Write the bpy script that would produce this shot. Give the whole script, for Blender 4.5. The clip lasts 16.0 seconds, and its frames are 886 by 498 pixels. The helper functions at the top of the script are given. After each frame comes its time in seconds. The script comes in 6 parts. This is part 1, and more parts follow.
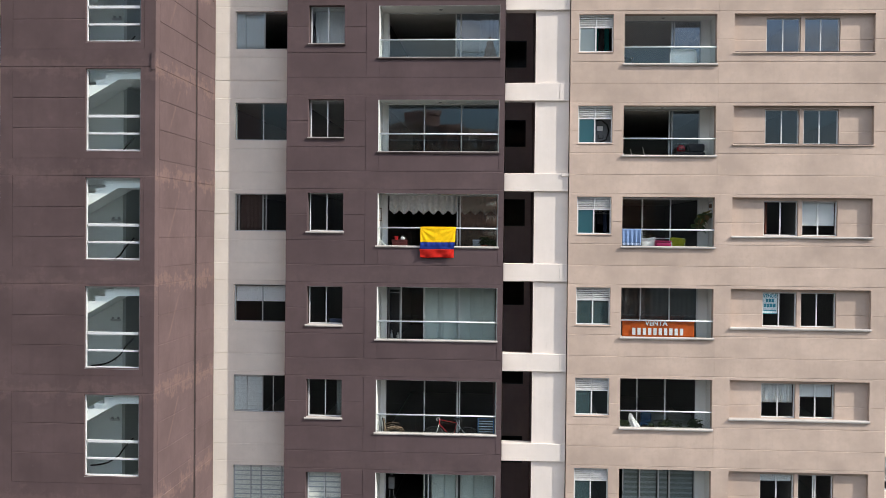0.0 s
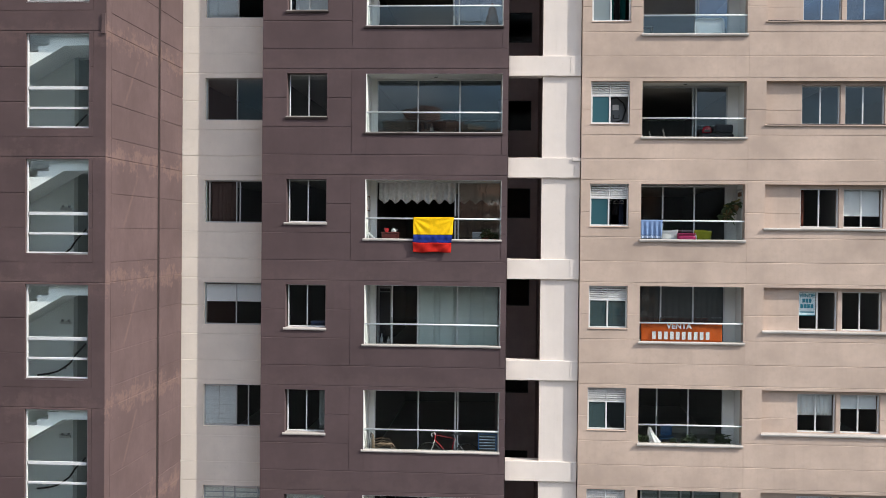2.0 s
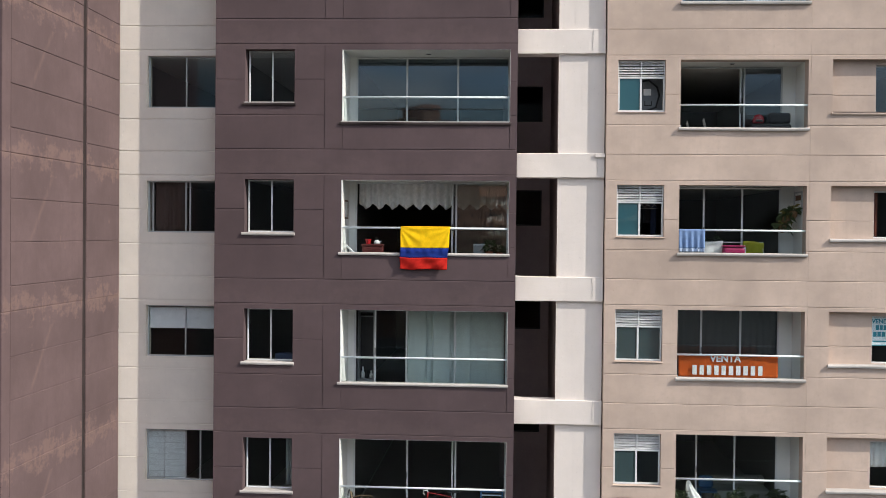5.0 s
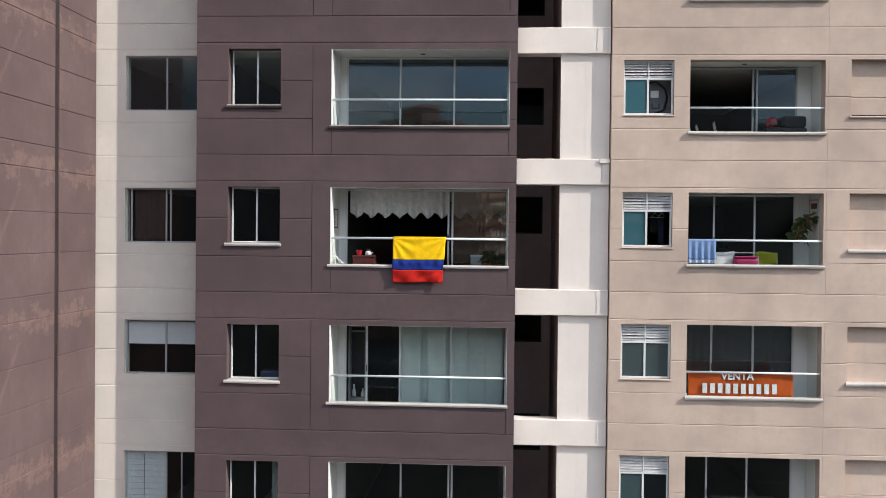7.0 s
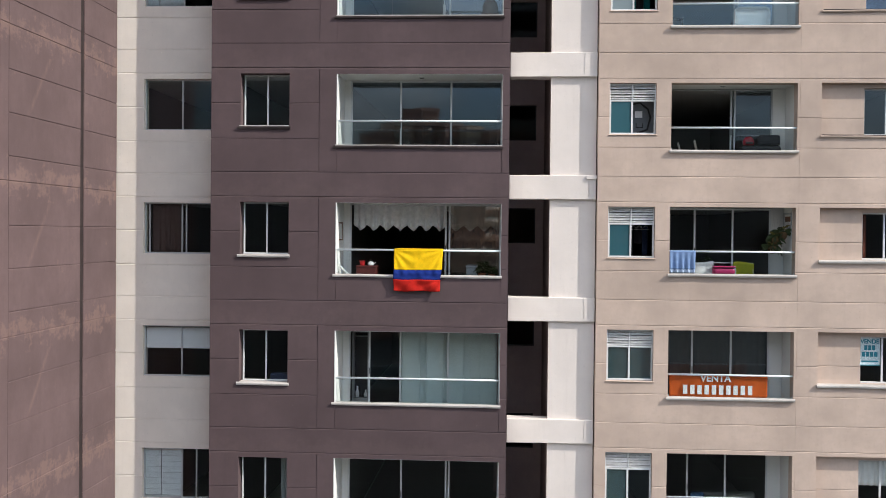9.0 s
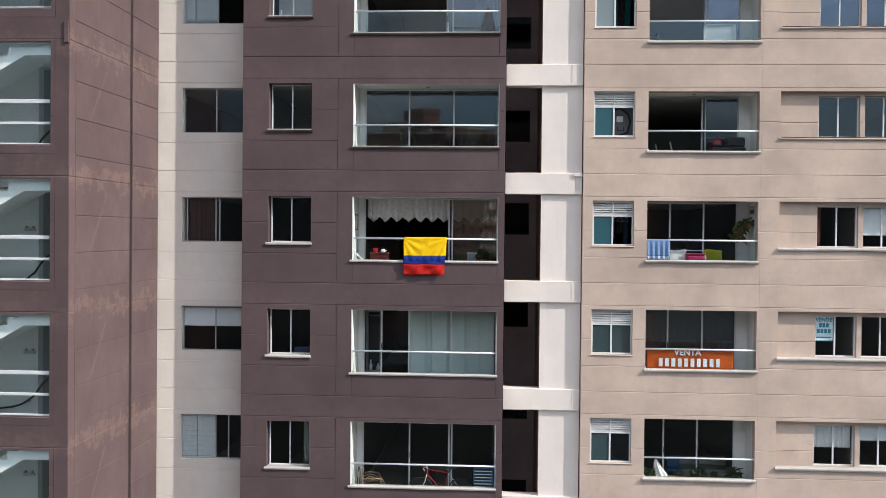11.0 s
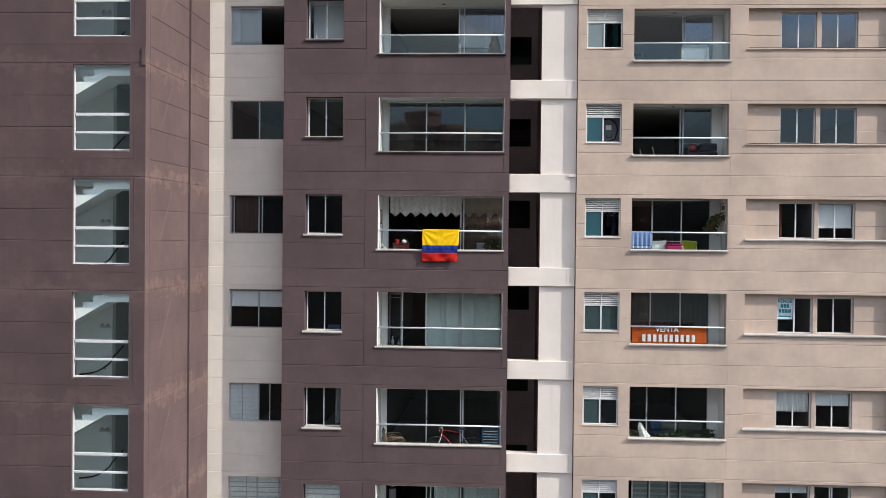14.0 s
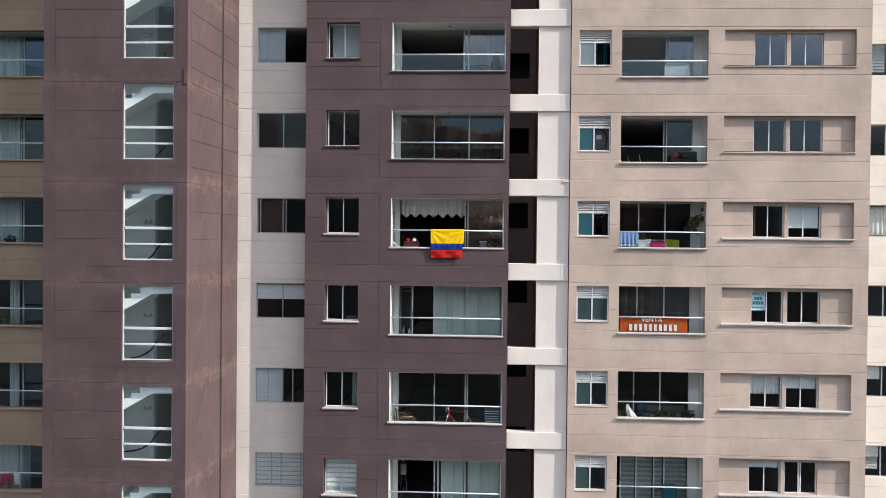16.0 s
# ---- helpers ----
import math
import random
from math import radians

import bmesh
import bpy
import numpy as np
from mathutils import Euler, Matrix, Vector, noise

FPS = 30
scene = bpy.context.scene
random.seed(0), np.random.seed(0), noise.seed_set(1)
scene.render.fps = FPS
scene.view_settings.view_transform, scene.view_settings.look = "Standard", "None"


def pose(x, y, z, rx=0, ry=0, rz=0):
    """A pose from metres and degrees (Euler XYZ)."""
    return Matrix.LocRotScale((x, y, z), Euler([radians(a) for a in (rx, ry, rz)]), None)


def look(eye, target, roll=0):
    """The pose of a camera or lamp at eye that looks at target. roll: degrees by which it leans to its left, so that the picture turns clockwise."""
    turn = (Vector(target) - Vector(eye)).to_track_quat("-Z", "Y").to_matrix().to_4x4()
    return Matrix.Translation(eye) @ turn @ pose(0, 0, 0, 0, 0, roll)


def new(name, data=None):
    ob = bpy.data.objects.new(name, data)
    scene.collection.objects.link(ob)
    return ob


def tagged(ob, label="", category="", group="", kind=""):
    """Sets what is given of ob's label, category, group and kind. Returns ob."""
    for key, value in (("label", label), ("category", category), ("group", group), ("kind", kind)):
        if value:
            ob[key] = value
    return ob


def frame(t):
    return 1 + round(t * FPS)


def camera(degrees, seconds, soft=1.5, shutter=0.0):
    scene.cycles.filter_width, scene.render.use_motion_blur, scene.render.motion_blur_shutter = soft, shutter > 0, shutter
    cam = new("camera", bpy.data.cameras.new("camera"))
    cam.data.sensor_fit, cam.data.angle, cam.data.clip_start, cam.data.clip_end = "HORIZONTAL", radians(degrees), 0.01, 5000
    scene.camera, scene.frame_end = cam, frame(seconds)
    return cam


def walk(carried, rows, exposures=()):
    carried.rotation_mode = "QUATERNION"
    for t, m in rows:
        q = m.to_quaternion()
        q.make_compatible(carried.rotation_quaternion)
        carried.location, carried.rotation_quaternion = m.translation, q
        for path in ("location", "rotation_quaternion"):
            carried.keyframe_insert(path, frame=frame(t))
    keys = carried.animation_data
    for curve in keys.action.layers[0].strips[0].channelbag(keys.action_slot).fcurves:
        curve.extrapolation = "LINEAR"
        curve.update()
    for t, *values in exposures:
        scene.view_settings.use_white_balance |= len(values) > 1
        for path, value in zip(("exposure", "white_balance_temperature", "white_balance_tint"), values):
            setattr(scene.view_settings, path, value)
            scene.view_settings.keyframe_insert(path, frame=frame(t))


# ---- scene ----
cam = camera(46.0, 16.0, soft=0.53)
# the camera keeps its heading all along; rows of seconds and eye
PATH = [
    (0, (1.234, -12.793, 22.361)),
    (0.5, (1.225, -12.004, 22.297)),
    (1, (1.204, -11.184, 22.229)),
    (1.5, (1.164, -10.337, 22.186)),
    (2, (1.124, -9.470, 22.148)),
    (2.5, (1.076, -8.579, 22.123)),
    (3, (1.022, -7.738, 22.131)),
    (3.5, (0.978, -6.896, 22.144)),
    (4, (0.942, -6.036, 22.247)),
    (6.5, (0.936, -3.586, 22.520)),
    (7, (0.948, -3.468, 22.601)),
    (7.5, (0.980, -3.469, 22.700)),
    (8, (1.003, -3.737, 22.783)),
    (8.5, (1.035, -4.241, 22.839)),
    (9, (1.087, -4.911, 22.846)),
    (11.5, (1.187, -8.481, 22.579)),
    (12, (1.167, -9.114, 22.552)),
    (12.5, (1.149, -9.740, 22.523)),
    (13, (1.122, -10.374, 22.484)),
    (13.5, (1.097, -11.040, 22.452)),
    (14, (1.088, -11.719, 22.438)),
    (14.5, (1.085, -12.426, 22.459)),
    (15, (1.082, -13.197, 22.478)),
    (15.5, (1.081, -13.996, 22.464)),
    (16, (1.090, -14.816, 22.422)),
]
AHEAD = Vector((-0.06284, 0.99790, -0.01586))
walk(cam, [(t, look(eye, Vector(eye) + AHEAD, 0.572)) for t, eye in PATH],
     [(0, 0.80, 6600, 10), (1, 0.76, 6600, 10), (2.5, 0.72, 6600, 10), (4, 0.64, 6600, 10), (6.5, 0.76, 6530, 10), (9, 0.75, 6460, 10),
      (11.5, 0.76, 6440, 10), (13.5, 0.73, 6480, 10), (14, 0.72, 6500, 10), (14.5, 0.79, 6460, 10), (15, 0.80, 6420, 10), (16, 0.76, 6390, 10)])
# ---------------------------------------------------------------- world, sun
# sunlight runs along (-1, 0.395, -0.84): high, from the right, grazing the facade
SUN = Vector((1.0, -0.395, 0.84)).normalized()
world = bpy.data.worlds.new("sky")
scene.world = world
world.use_nodes = True
wn, wl = world.node_tree.nodes, world.node_tree.links
wn.clear()
w_out = wn.new("ShaderNodeOutputWorld")
w_bg = wn.new("ShaderNodeBackground")
w_sky = wn.new("ShaderNodeTexSky")
w_sky.sky_type = "NISHITA"
w_sky.sun_disc = False
w_sky.sun_elevation = math.asin(SUN.z)
w_sky.sun_rotation = math.atan2(SUN.x, SUN.y)
w_co = wn.new("ShaderNodeTexCoord")
w_map = wn.new("ShaderNodeMapping")
w_map.inputs["Scale"].default_value = (1.0, 1.0, 2.6)
w_noise = wn.new("ShaderNodeTexNoise")
w_noise.inputs["Scale"].default_value = 4.2
w_noise.inputs["Detail"].default_value = 9.0
w_noise.inputs["Roughness"].default_value = 0.58
w_ramp = wn.new("ShaderNodeValToRGB")
w_ramp.color_ramp.elements[0].position = 0.40
w_ramp.color_ramp.elements[1].position = 0.62
w_noise2 = wn.new("ShaderNodeTexNoise")
w_noise2.inputs["Scale"].default_value = 10.5
w_noise2.inputs["Detail"].default_value = 6.0
w_cloud = wn.new("ShaderNodeValToRGB")
w_cloud.color_ramp.elements[0].color = (1.9, 2.0, 2.2, 1)
w_cloud.color_ramp.elements[1].color = (7.8, 7.4, 6.8, 1)
w_cloud.color_ramp.elements[0].position = 0.34
w_cloud.color_ramp.elements[1].position = 0.70
w_mix = wn.new("ShaderNodeMix")
w_mix.data_type = "RGBA"
wl.new(w_co.outputs["Generated"], w_map.inputs["Vector"])
wl.new(w_map.outputs["Vector"], w_noise.inputs["Vector"])
wl.new(w_map.outputs["Vector"], w_noise2.inputs["Vector"])
wl.new(w_noise.outputs["Fac"], w_ramp.inputs["Fac"])
wl.new(w_noise2.outputs["Fac"], w_cloud.inputs["Fac"])
wl.new(w_ramp.outputs["Color"], w_mix.inputs["Factor"])
wl.new(w_sky.outputs["Color"], w_mix.inputs["A"])
wl.new(w_cloud.outputs["Color"], w_mix.inputs["B"])
# an even rise of brightness from the horizon to the zenith, as under broken cloud
w_sep = wn.new("ShaderNodeSeparateXYZ")
w_rise = wn.new("ShaderNodeMapRange")
w_rise.interpolation_type = "SMOOTHSTEP"
w_rise.inputs["From Min"].default_value = 0.075
w_rise.inputs["From Max"].default_value = 0.42
w_rise.inputs["To Min"].default_value = 0.34
w_rise.inputs["To Max"].default_value = 2.15
w_mul = wn.new("ShaderNodeVectorMath")
w_mul.operation = "SCALE"
wl.new(w_co.outputs["Generated"], w_sep.inputs[0])
wl.new(w_sep.outputs["Z"], w_rise.inputs["Value"])
wl.new(w_mix.outputs["Result"], w_mul.inputs[0])
wl.new(w_rise.outputs["Result"], w_mul.inputs["Scale"])
wl.new(w_mul.outputs["Vector"], w_bg.inputs["Color"])
w_bg.inputs["Strength"].default_value = 0.106
wl.new(w_bg.outputs["Background"], w_out.inputs["Surface"])

sun_data = bpy.data.lights.new("sun", "SUN")
sun_data.energy = 2.8
sun_data.angle = radians(0.55)
sun_data.color = (1.0, 0.95, 0.88)
sun = new("sun", sun_data)
sun.matrix_world = look(SUN * 80.0, (0, 0, 0))


# ---------------------------------------------------------------- materials
def nodes_of(name):
    m = bpy.data.materials.new(name)
    m.use_nodes = True
    nt = m.node_tree
    nt.nodes.clear()
    out = nt.nodes.new("ShaderNodeOutputMaterial")
    return m, nt, out


def noise_node(nt, vec, scale, detail=5.0, rough=0.55):
    n = nt.nodes.new("ShaderNodeTexNoise")
    n.inputs["Scale"].default_value = scale
    n.inputs["Detail"].default_value = detail
    n.inputs["Roughness"].default_value = rough
    nt.links.new(vec, n.inputs["Vector"])
    return n.outputs["Fac"]


def ramp_node(nt, fac, p0, p1, c0=(0, 0, 0), c1=(1, 1, 1)):
    r = nt.nodes.new("ShaderNodeValToRGB")
    e = r.color_ramp.elements
    e[0].position, e[1].position = p0, p1
    e[0].color, e[1].color = (*c0, 1), (*c1, 1)
    nt.links.new(fac, r.inputs["Fac"])
    return r.outputs["Color"]


def mix_node(nt, fac, a, b, blend="MIX"):
    m = nt.nodes.new("ShaderNodeMix")
    m.data_type, m.blend_type = "RGBA", blend
    for key, v in (("Factor", fac), ("A", a), ("B", b)):
        if isinstance(v, (int, float)):
            m.inputs[key].default_value = v
        elif isinstance(v, tuple):
            m.inputs[key].default_value = (*v, 1)
        else:
            nt.links.new(v, m.inputs[key])
    return m.outputs["Result"]


def math_node(nt, op, a, b=None):
    m = nt.nodes.new("ShaderNodeMath")
    m.operation = op
    for i, v in enumerate((a, b)):
        if v is None:
            continue
        if isinstance(v, (int, float)):
            m.inputs[i].default_value = v
        else:
            nt.links.new(v, m.inputs[i])
    return m.outputs[0]


def place_vec(nt, scale=(1, 1, 1)):
    g = nt.nodes.new("ShaderNodeNewGeometry")
    mp = nt.nodes.new("ShaderNodeMapping")
    mp.inputs["Scale"].default_value = scale
    nt.links.new(g.outputs["Position"], mp.inputs["Vector"])
    return mp.outputs["Vector"]


def stucco(name, colour, stain=None, stain_amount=0.0, sun_streak=False, streak=0.25, vary=0.08, rough=0.88):
    """Painted render: fine grain, cloudy patches, vertical rain streaks, a little spread from panel to panel."""
    m, nt, out = nodes_of(name)
    b = nt.nodes.new("ShaderNodeBsdfPrincipled")
    b.inputs["Roughness"].default_value = rough
    b.inputs["Specular IOR Level"].default_value = 0.25
    p = place_vec(nt)
    big = noise_node(nt, p, 0.9, 4)
    mid = noise_node(nt, p, 6.0, 6, 0.65)
    fine = noise_node(nt, p, 70.0, 3)
    drip = noise_node(nt, place_vec(nt, (7.0, 7.0, 0.35)), 1.0, 5, 0.6)
    dark = tuple(c * (1 - 2.2 * vary) for c in colour)
    light = tuple(min(1, c * (1 + 2.0 * vary)) for c in colour)
    col = mix_node(nt, ramp_node(nt, big, 0.3, 0.7), dark, light)
    col = mix_node(nt, math_node(nt, "MULTIPLY", ramp_node(nt, mid, 0.45, 0.75), 0.45), col, tuple(c * (1 - 2.0 * vary) for c in colour))
    col = mix_node(nt, math_node(nt, "MULTIPLY", ramp_node(nt, drip, 0.52, 0.78), streak), col, tuple(c * 0.72 for c in colour))
    info = nt.nodes.new("ShaderNodeObjectInfo")
    tone = ramp_node(nt, info.outputs["Random"], 0.0, 1.0, (1 - vary * 0.5,) * 3, (1 + vary * 0.5,) * 3)
    col = mix_node(nt, 1.0, col, tone, "MULTIPLY")
    # sparse chips and blisters
    chip = ramp_node(nt, noise_node(nt, place_vec(nt, (1.0, 1.0, 0.7)), 13.0, 3, 0.6), 0.70, 0.74)
    col = mix_node(nt, math_node(nt, "MULTIPLY", chip, 0.45), col, tuple(min(1, c * 1.22 + 0.02) for c in colour))
    # broad level washes left by trowel and rain
    wash = noise_node(nt, place_vec(nt, (0.55, 0.55, 3.2)), 1.3, 5, 0.6)
    col = mix_node(nt, math_node(nt, "MULTIPLY", ramp_node(nt, wash, 0.50, 0.72), 0.18), col, tuple(c * (1 - 1.9 * vary) for c in colour))
    # small pits and specks of dirt
    speck = ramp_node(nt, noise_node(nt, place_vec(nt, (1.0, 1.0, 0.8)), 34.0, 2, 0.5), 0.69, 0.74)
    col = mix_node(nt, math_node(nt, "MULTIPLY", speck, 0.30), col, tuple(c * 0.62 for c in colour))
    if stain:
        # faded, chalky patches that gather along the storey joints and run down from them
        sep = nt.nodes.new("ShaderNodeSeparateXYZ")
        nt.links.new(place_vec(nt), sep.inputs[0])
        zed = math_node(nt, "DIVIDE", math_node(nt, "SUBTRACT", sep.outputs["Z"], 23.30), 2.6)
        cyc = math_node(nt, "FRACT", zed)
        near = math_node(nt, "SUBTRACT", 0.5, math_node(nt, "ABSOLUTE", math_node(nt, "SUBTRACT", cyc, 0.13)))
        band = ramp_node(nt, near, 0.30, 0.50)
        cloudy = noise_node(nt, place_vec(nt, (1.3, 1.1, 1.9)), 1.6, 7, 0.72)
        ragged = noise_node(nt, place_vec(nt, (9.0, 9.0, 2.0)), 1.0, 6, 0.7)
        level = math_node(nt, "ADD", math_node(nt, "MULTIPLY", cloudy, 0.75), math_node(nt, "MULTIPLY", ragged, 0.25))
        level = math_node(nt, "ADD", level, math_node(nt, "MULTIPLY", band, 0.17))
        mask = math_node(nt, "MULTIPLY", ramp_node(nt, level, 0.60, 0.685), stain_amount)
        if sun_streak:
            # one long slanting streak of mirrored sunlight, painted on each storey
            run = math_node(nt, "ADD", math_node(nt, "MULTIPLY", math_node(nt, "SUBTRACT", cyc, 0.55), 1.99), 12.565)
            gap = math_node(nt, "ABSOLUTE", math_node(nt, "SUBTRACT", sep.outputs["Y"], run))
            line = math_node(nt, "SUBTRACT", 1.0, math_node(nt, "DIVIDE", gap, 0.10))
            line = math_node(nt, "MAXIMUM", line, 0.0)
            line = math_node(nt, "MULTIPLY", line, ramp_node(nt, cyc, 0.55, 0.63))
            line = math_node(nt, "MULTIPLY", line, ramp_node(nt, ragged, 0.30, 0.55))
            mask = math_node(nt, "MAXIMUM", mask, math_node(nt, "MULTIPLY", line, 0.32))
        col = mix_node(nt, mask, col, stain)
    nt.links.new(col, b.inputs["Base Color"])
    bump = nt.nodes.new("ShaderNodeBump")
    bump.inputs["Strength"].default_value = 0.32
    bump.inputs["Distance"].default_value = 0.008
    trowel = noise_node(nt, place_vec(nt, (1.0, 1.0, 1.6)), 11.0, 5, 0.65)
    h = math_node(nt, "ADD", math_node(nt, "MULTIPLY", fine, 0.22), math_node(nt, "ADD", mid, math_node(nt, "MULTIPLY", trowel, 0.7)))
    nt.links.new(h, bump.inputs["Height"])
    nt.links.new(bump.outputs["Normal"], b.inputs["Normal"])
    nt.links.new(b.outputs["BSDF"], out.inputs["Surface"])
    return m


def paint(name, colour, rough=0.5, metal=0.0, vary=0.12, scale=8.0, bump_d=0.001, spec=0.4):
    """Any plain coated or cloth surface, with a soft two-scale spread of tone."""
    m, nt, out = nodes_of(name)
    b = nt.nodes.new("ShaderNodeBsdfPrincipled")
    b.inputs["Roughness"].default_value = rough
    b.inputs["Metallic"].default_value = metal
    b.inputs["Specular IOR Level"].default_value = spec
    p = place_vec(nt)
    n1 = noise_node(nt, p, scale, 5, 0.6)
    n2 = noise_node(nt, p, scale * 9, 3)
    col = mix_node(nt, ramp_node(nt, n1, 0.3, 0.7), tuple(c * (1 - vary) for c in colour), tuple(min(1, c * (1 + vary)) for c in colour))
    col = mix_node(nt, math_node(nt, "MULTIPLY", ramp_node(nt, n2, 0.5, 0.8), 0.35), col, tuple(c * (1 - vary * 1.5) for c in colour))
    nt.links.new(col, b.inputs["Base Color"])
    bump = nt.nodes.new("ShaderNodeBump")
    bump.inputs["Strength"].default_value = 0.3
    bump.inputs["Distance"].default_value = bump_d
    nt.links.new(n2, bump.inputs["Height"])
    nt.links.new(bump.outputs["Normal"], b.inputs["Normal"])
    nt.links.new(b.outputs["BSDF"], out.inputs["Surface"])
    return m


def glass(name, tint=(0.86, 0.92, 0.9), ior=1.75, wobble=0.0, frost=0.0, grain=(1, 1, 1), mirror=(1.0, 1.0, 1.0)):
    """A window pane: clear with a slight tint, and a mirror image that Fresnel makes stronger at a slant."""
    m, nt, out = nodes_of(name)
    tr = nt.nodes.new("ShaderNodeBsdfTransparent")
    tr.inputs["Color"].default_value = (*tint, 1)
    gl = nt.nodes.new("ShaderNodeBsdfGlossy")
    gl.inputs["Roughness"].default_value = 0.015
    gl.inputs["Color"].default_value = (*mirror, 1)
    fr = nt.nodes.new("ShaderNodeLayerWeight")
    fr.inputs["Blend"].default_value = 0.5
    f0 = ((ior - 1) / (ior + 1)) ** 2
    slant = math_node(nt, "POWER", fr.outputs["Facing"], 5.0)
    shine = math_node(nt, "ADD", math_node(nt, "MULTIPLY", slant, 1.0 - f0), f0)
    bump = nt.nodes.new("ShaderNodeBump")
    bump.inputs["Strength"].default_value = 1.0
    bump.inputs["Distance"].default_value = 0.0005 + wobble
    nt.links.new(noise_node(nt, place_vec(nt, grain), 1.7, 1.5), bump.inputs["Height"])
    nt.links.new(bump.outputs["Normal"], gl.inputs["Normal"])
    mx = nt.nodes.new("ShaderNodeMixShader")
    nt.links.new(shine, mx.inputs[0])
    body = tr.outputs[0]
    if frost:
        df = nt.nodes.new("ShaderNodeBsdfDiffuse")
        df.inputs["Color"].default_value = (*tint, 1)
        tl = nt.nodes.new("ShaderNodeBsdfTranslucent")
        tl.inputs["Color"].default_value = (*tint, 1)
        both = nt.nodes.new("ShaderNodeMixShader")
        both.inputs[0].default_value = 0.4
        nt.links.new(df.outputs[0], both.inputs[1])
        nt.links.new(tl.outputs[0], both.inputs[2])
        fx = nt.nodes.new("ShaderNodeMixShader")
        fx.inputs[0].default_value = frost
        nt.links.new(body, fx.inputs[1])
        nt.links.new(both.outputs[0], fx.inputs[2])
        body = fx.outputs[0]
    nt.links.new(body, mx.inputs[1])
    nt.links.new(gl.outputs[0], mx.inputs[2])
    nt.links.new(mx.outputs[0], out.inputs["Surface"])
    return m


def cloth(name, colour, see_through=0.35, weave=220.0):
    m, nt, out = nodes_of(name)
    df = nt.nodes.new("ShaderNodeBsdfDiffuse")
    tl = nt.nodes.new("ShaderNodeBsdfTranslucent")
    p = place_vec(nt)
    col = mix_node(nt, ramp_node(nt, noise_node(nt, p, 12.0, 5), 0.3, 0.7), tuple(c * 0.88 for c in colour), tuple(min(1, c * 1.08) for c in colour))
    nt.links.new(col, df.inputs["Color"])
    nt.links.new(col, tl.inputs["Color"])
    bump = nt.nodes.new("ShaderNodeBump")
    bump.inputs["Strength"].default_value = 0.4
    bump.inputs["Distance"].default_value = 0.002
    nt.links.new(noise_node(nt, p, weave, 2), bump.inputs["Height"])
    nt.links.new(bump.outputs["Normal"], df.inputs["Normal"])
    mx = nt.nodes.new("ShaderNodeMixShader")
    mx.inputs[0].default_value = see_through
    nt.links.new(df.outputs[0], mx.inputs[1])
    nt.links.new(tl.outputs[0], mx.inputs[2])
    nt.links.new(mx.outputs[0], out.inputs["Surface"])
    return m


BROWN = stucco("brown_paint", (0.097, 0.0675, 0.0695), stain=(0.16, 0.115, 0.105), stain_amount=0.12, vary=0.07, streak=0.20)
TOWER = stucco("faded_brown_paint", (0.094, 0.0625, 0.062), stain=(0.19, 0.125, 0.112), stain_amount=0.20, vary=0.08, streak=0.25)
# same paint as the tower front, base lightened for the sunlit side; stains are wear
TOWER_SIDE_LIT = stucco("weathered_sunlit_brown_paint", (0.125, 0.085, 0.084), stain=(0.24, 0.155, 0.13), stain_amount=0.40, vary=0.08, streak=0.25, sun_streak=True)
BEIGE = stucco("beige_paint", (0.498, 0.390, 0.321), vary=0.075, streak=0.2)
CREAM = stucco("cream_paint", (0.755, 0.690, 0.610), vary=0.035, streak=0.12)
WHITE_WALL = stucco("white_wall_paint", (0.675, 0.615, 0.572), vary=0.03, streak=0.14)
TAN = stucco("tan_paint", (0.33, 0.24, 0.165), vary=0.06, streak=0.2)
# shaft paint lightened to make up for light missing deep in the shaft
SHAFT_BROWN = stucco("shaft_brown_lightened", (0.38, 0.288, 0.268), vary=0.08, streak=0.2)
SILL_WHITE = stucco("weathered_white_sill", (0.45, 0.42, 0.39), vary=0.08, streak=0.5)
SILL_BROWN = stucco("worn_brown_sill", (0.055, 0.043, 0.041), vary=0.3, streak=0.5)
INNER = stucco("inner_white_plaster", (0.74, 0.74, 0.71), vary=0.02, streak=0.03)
# room walls: a dark base colour carries the shade of the rooms
INNER_SHADE = stucco("inner_shade_paint", (0.135, 0.13, 0.125), vary=0.03, streak=0.03)
# white ceiling colour toned down to hold the shade inside the rooms
ROOM_CEILING = stucco("room_ceiling_shade_paint", (0.56, 0.55, 0.52), vary=0.02, streak=0.02)
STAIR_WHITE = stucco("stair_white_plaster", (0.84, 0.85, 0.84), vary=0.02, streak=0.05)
# darker copy of the stair plaster: the corridor's shade is in the colour
STAIR_SHADE = stucco("stair_shade_plaster", (0.50, 0.54, 0.53), vary=0.03, streak=0.05)
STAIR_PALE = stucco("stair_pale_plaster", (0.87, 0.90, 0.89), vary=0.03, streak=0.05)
FLOOR_TILE = paint("floor_tile", (0.29, 0.255, 0.22), 0.4)
ALU = paint("pale_aluminium", (0.62, 0.63, 0.63), 0.38, 0.0, 0.06)
ALU_GREY = paint("grey_aluminium", (0.42, 0.44, 0.45), 0.38, 0.25, 0.06)
STEEL = paint("steel_rail", (0.62, 0.67, 0.69), 0.55, 0.0, 0.05, spec=0.3)
BLACK = paint("black_metal", (0.02, 0.02, 0.022), 0.45)
# bluish mirror colours put the blue of the sky into the reflections
GLASS = glass("window_glass", (0.93, 0.955, 0.95), 1.5, mirror=(0.74, 0.88, 1.0))
GLASS_CLEAR = glass("thin_window_glass", (0.92, 0.94, 0.94), 1.3)
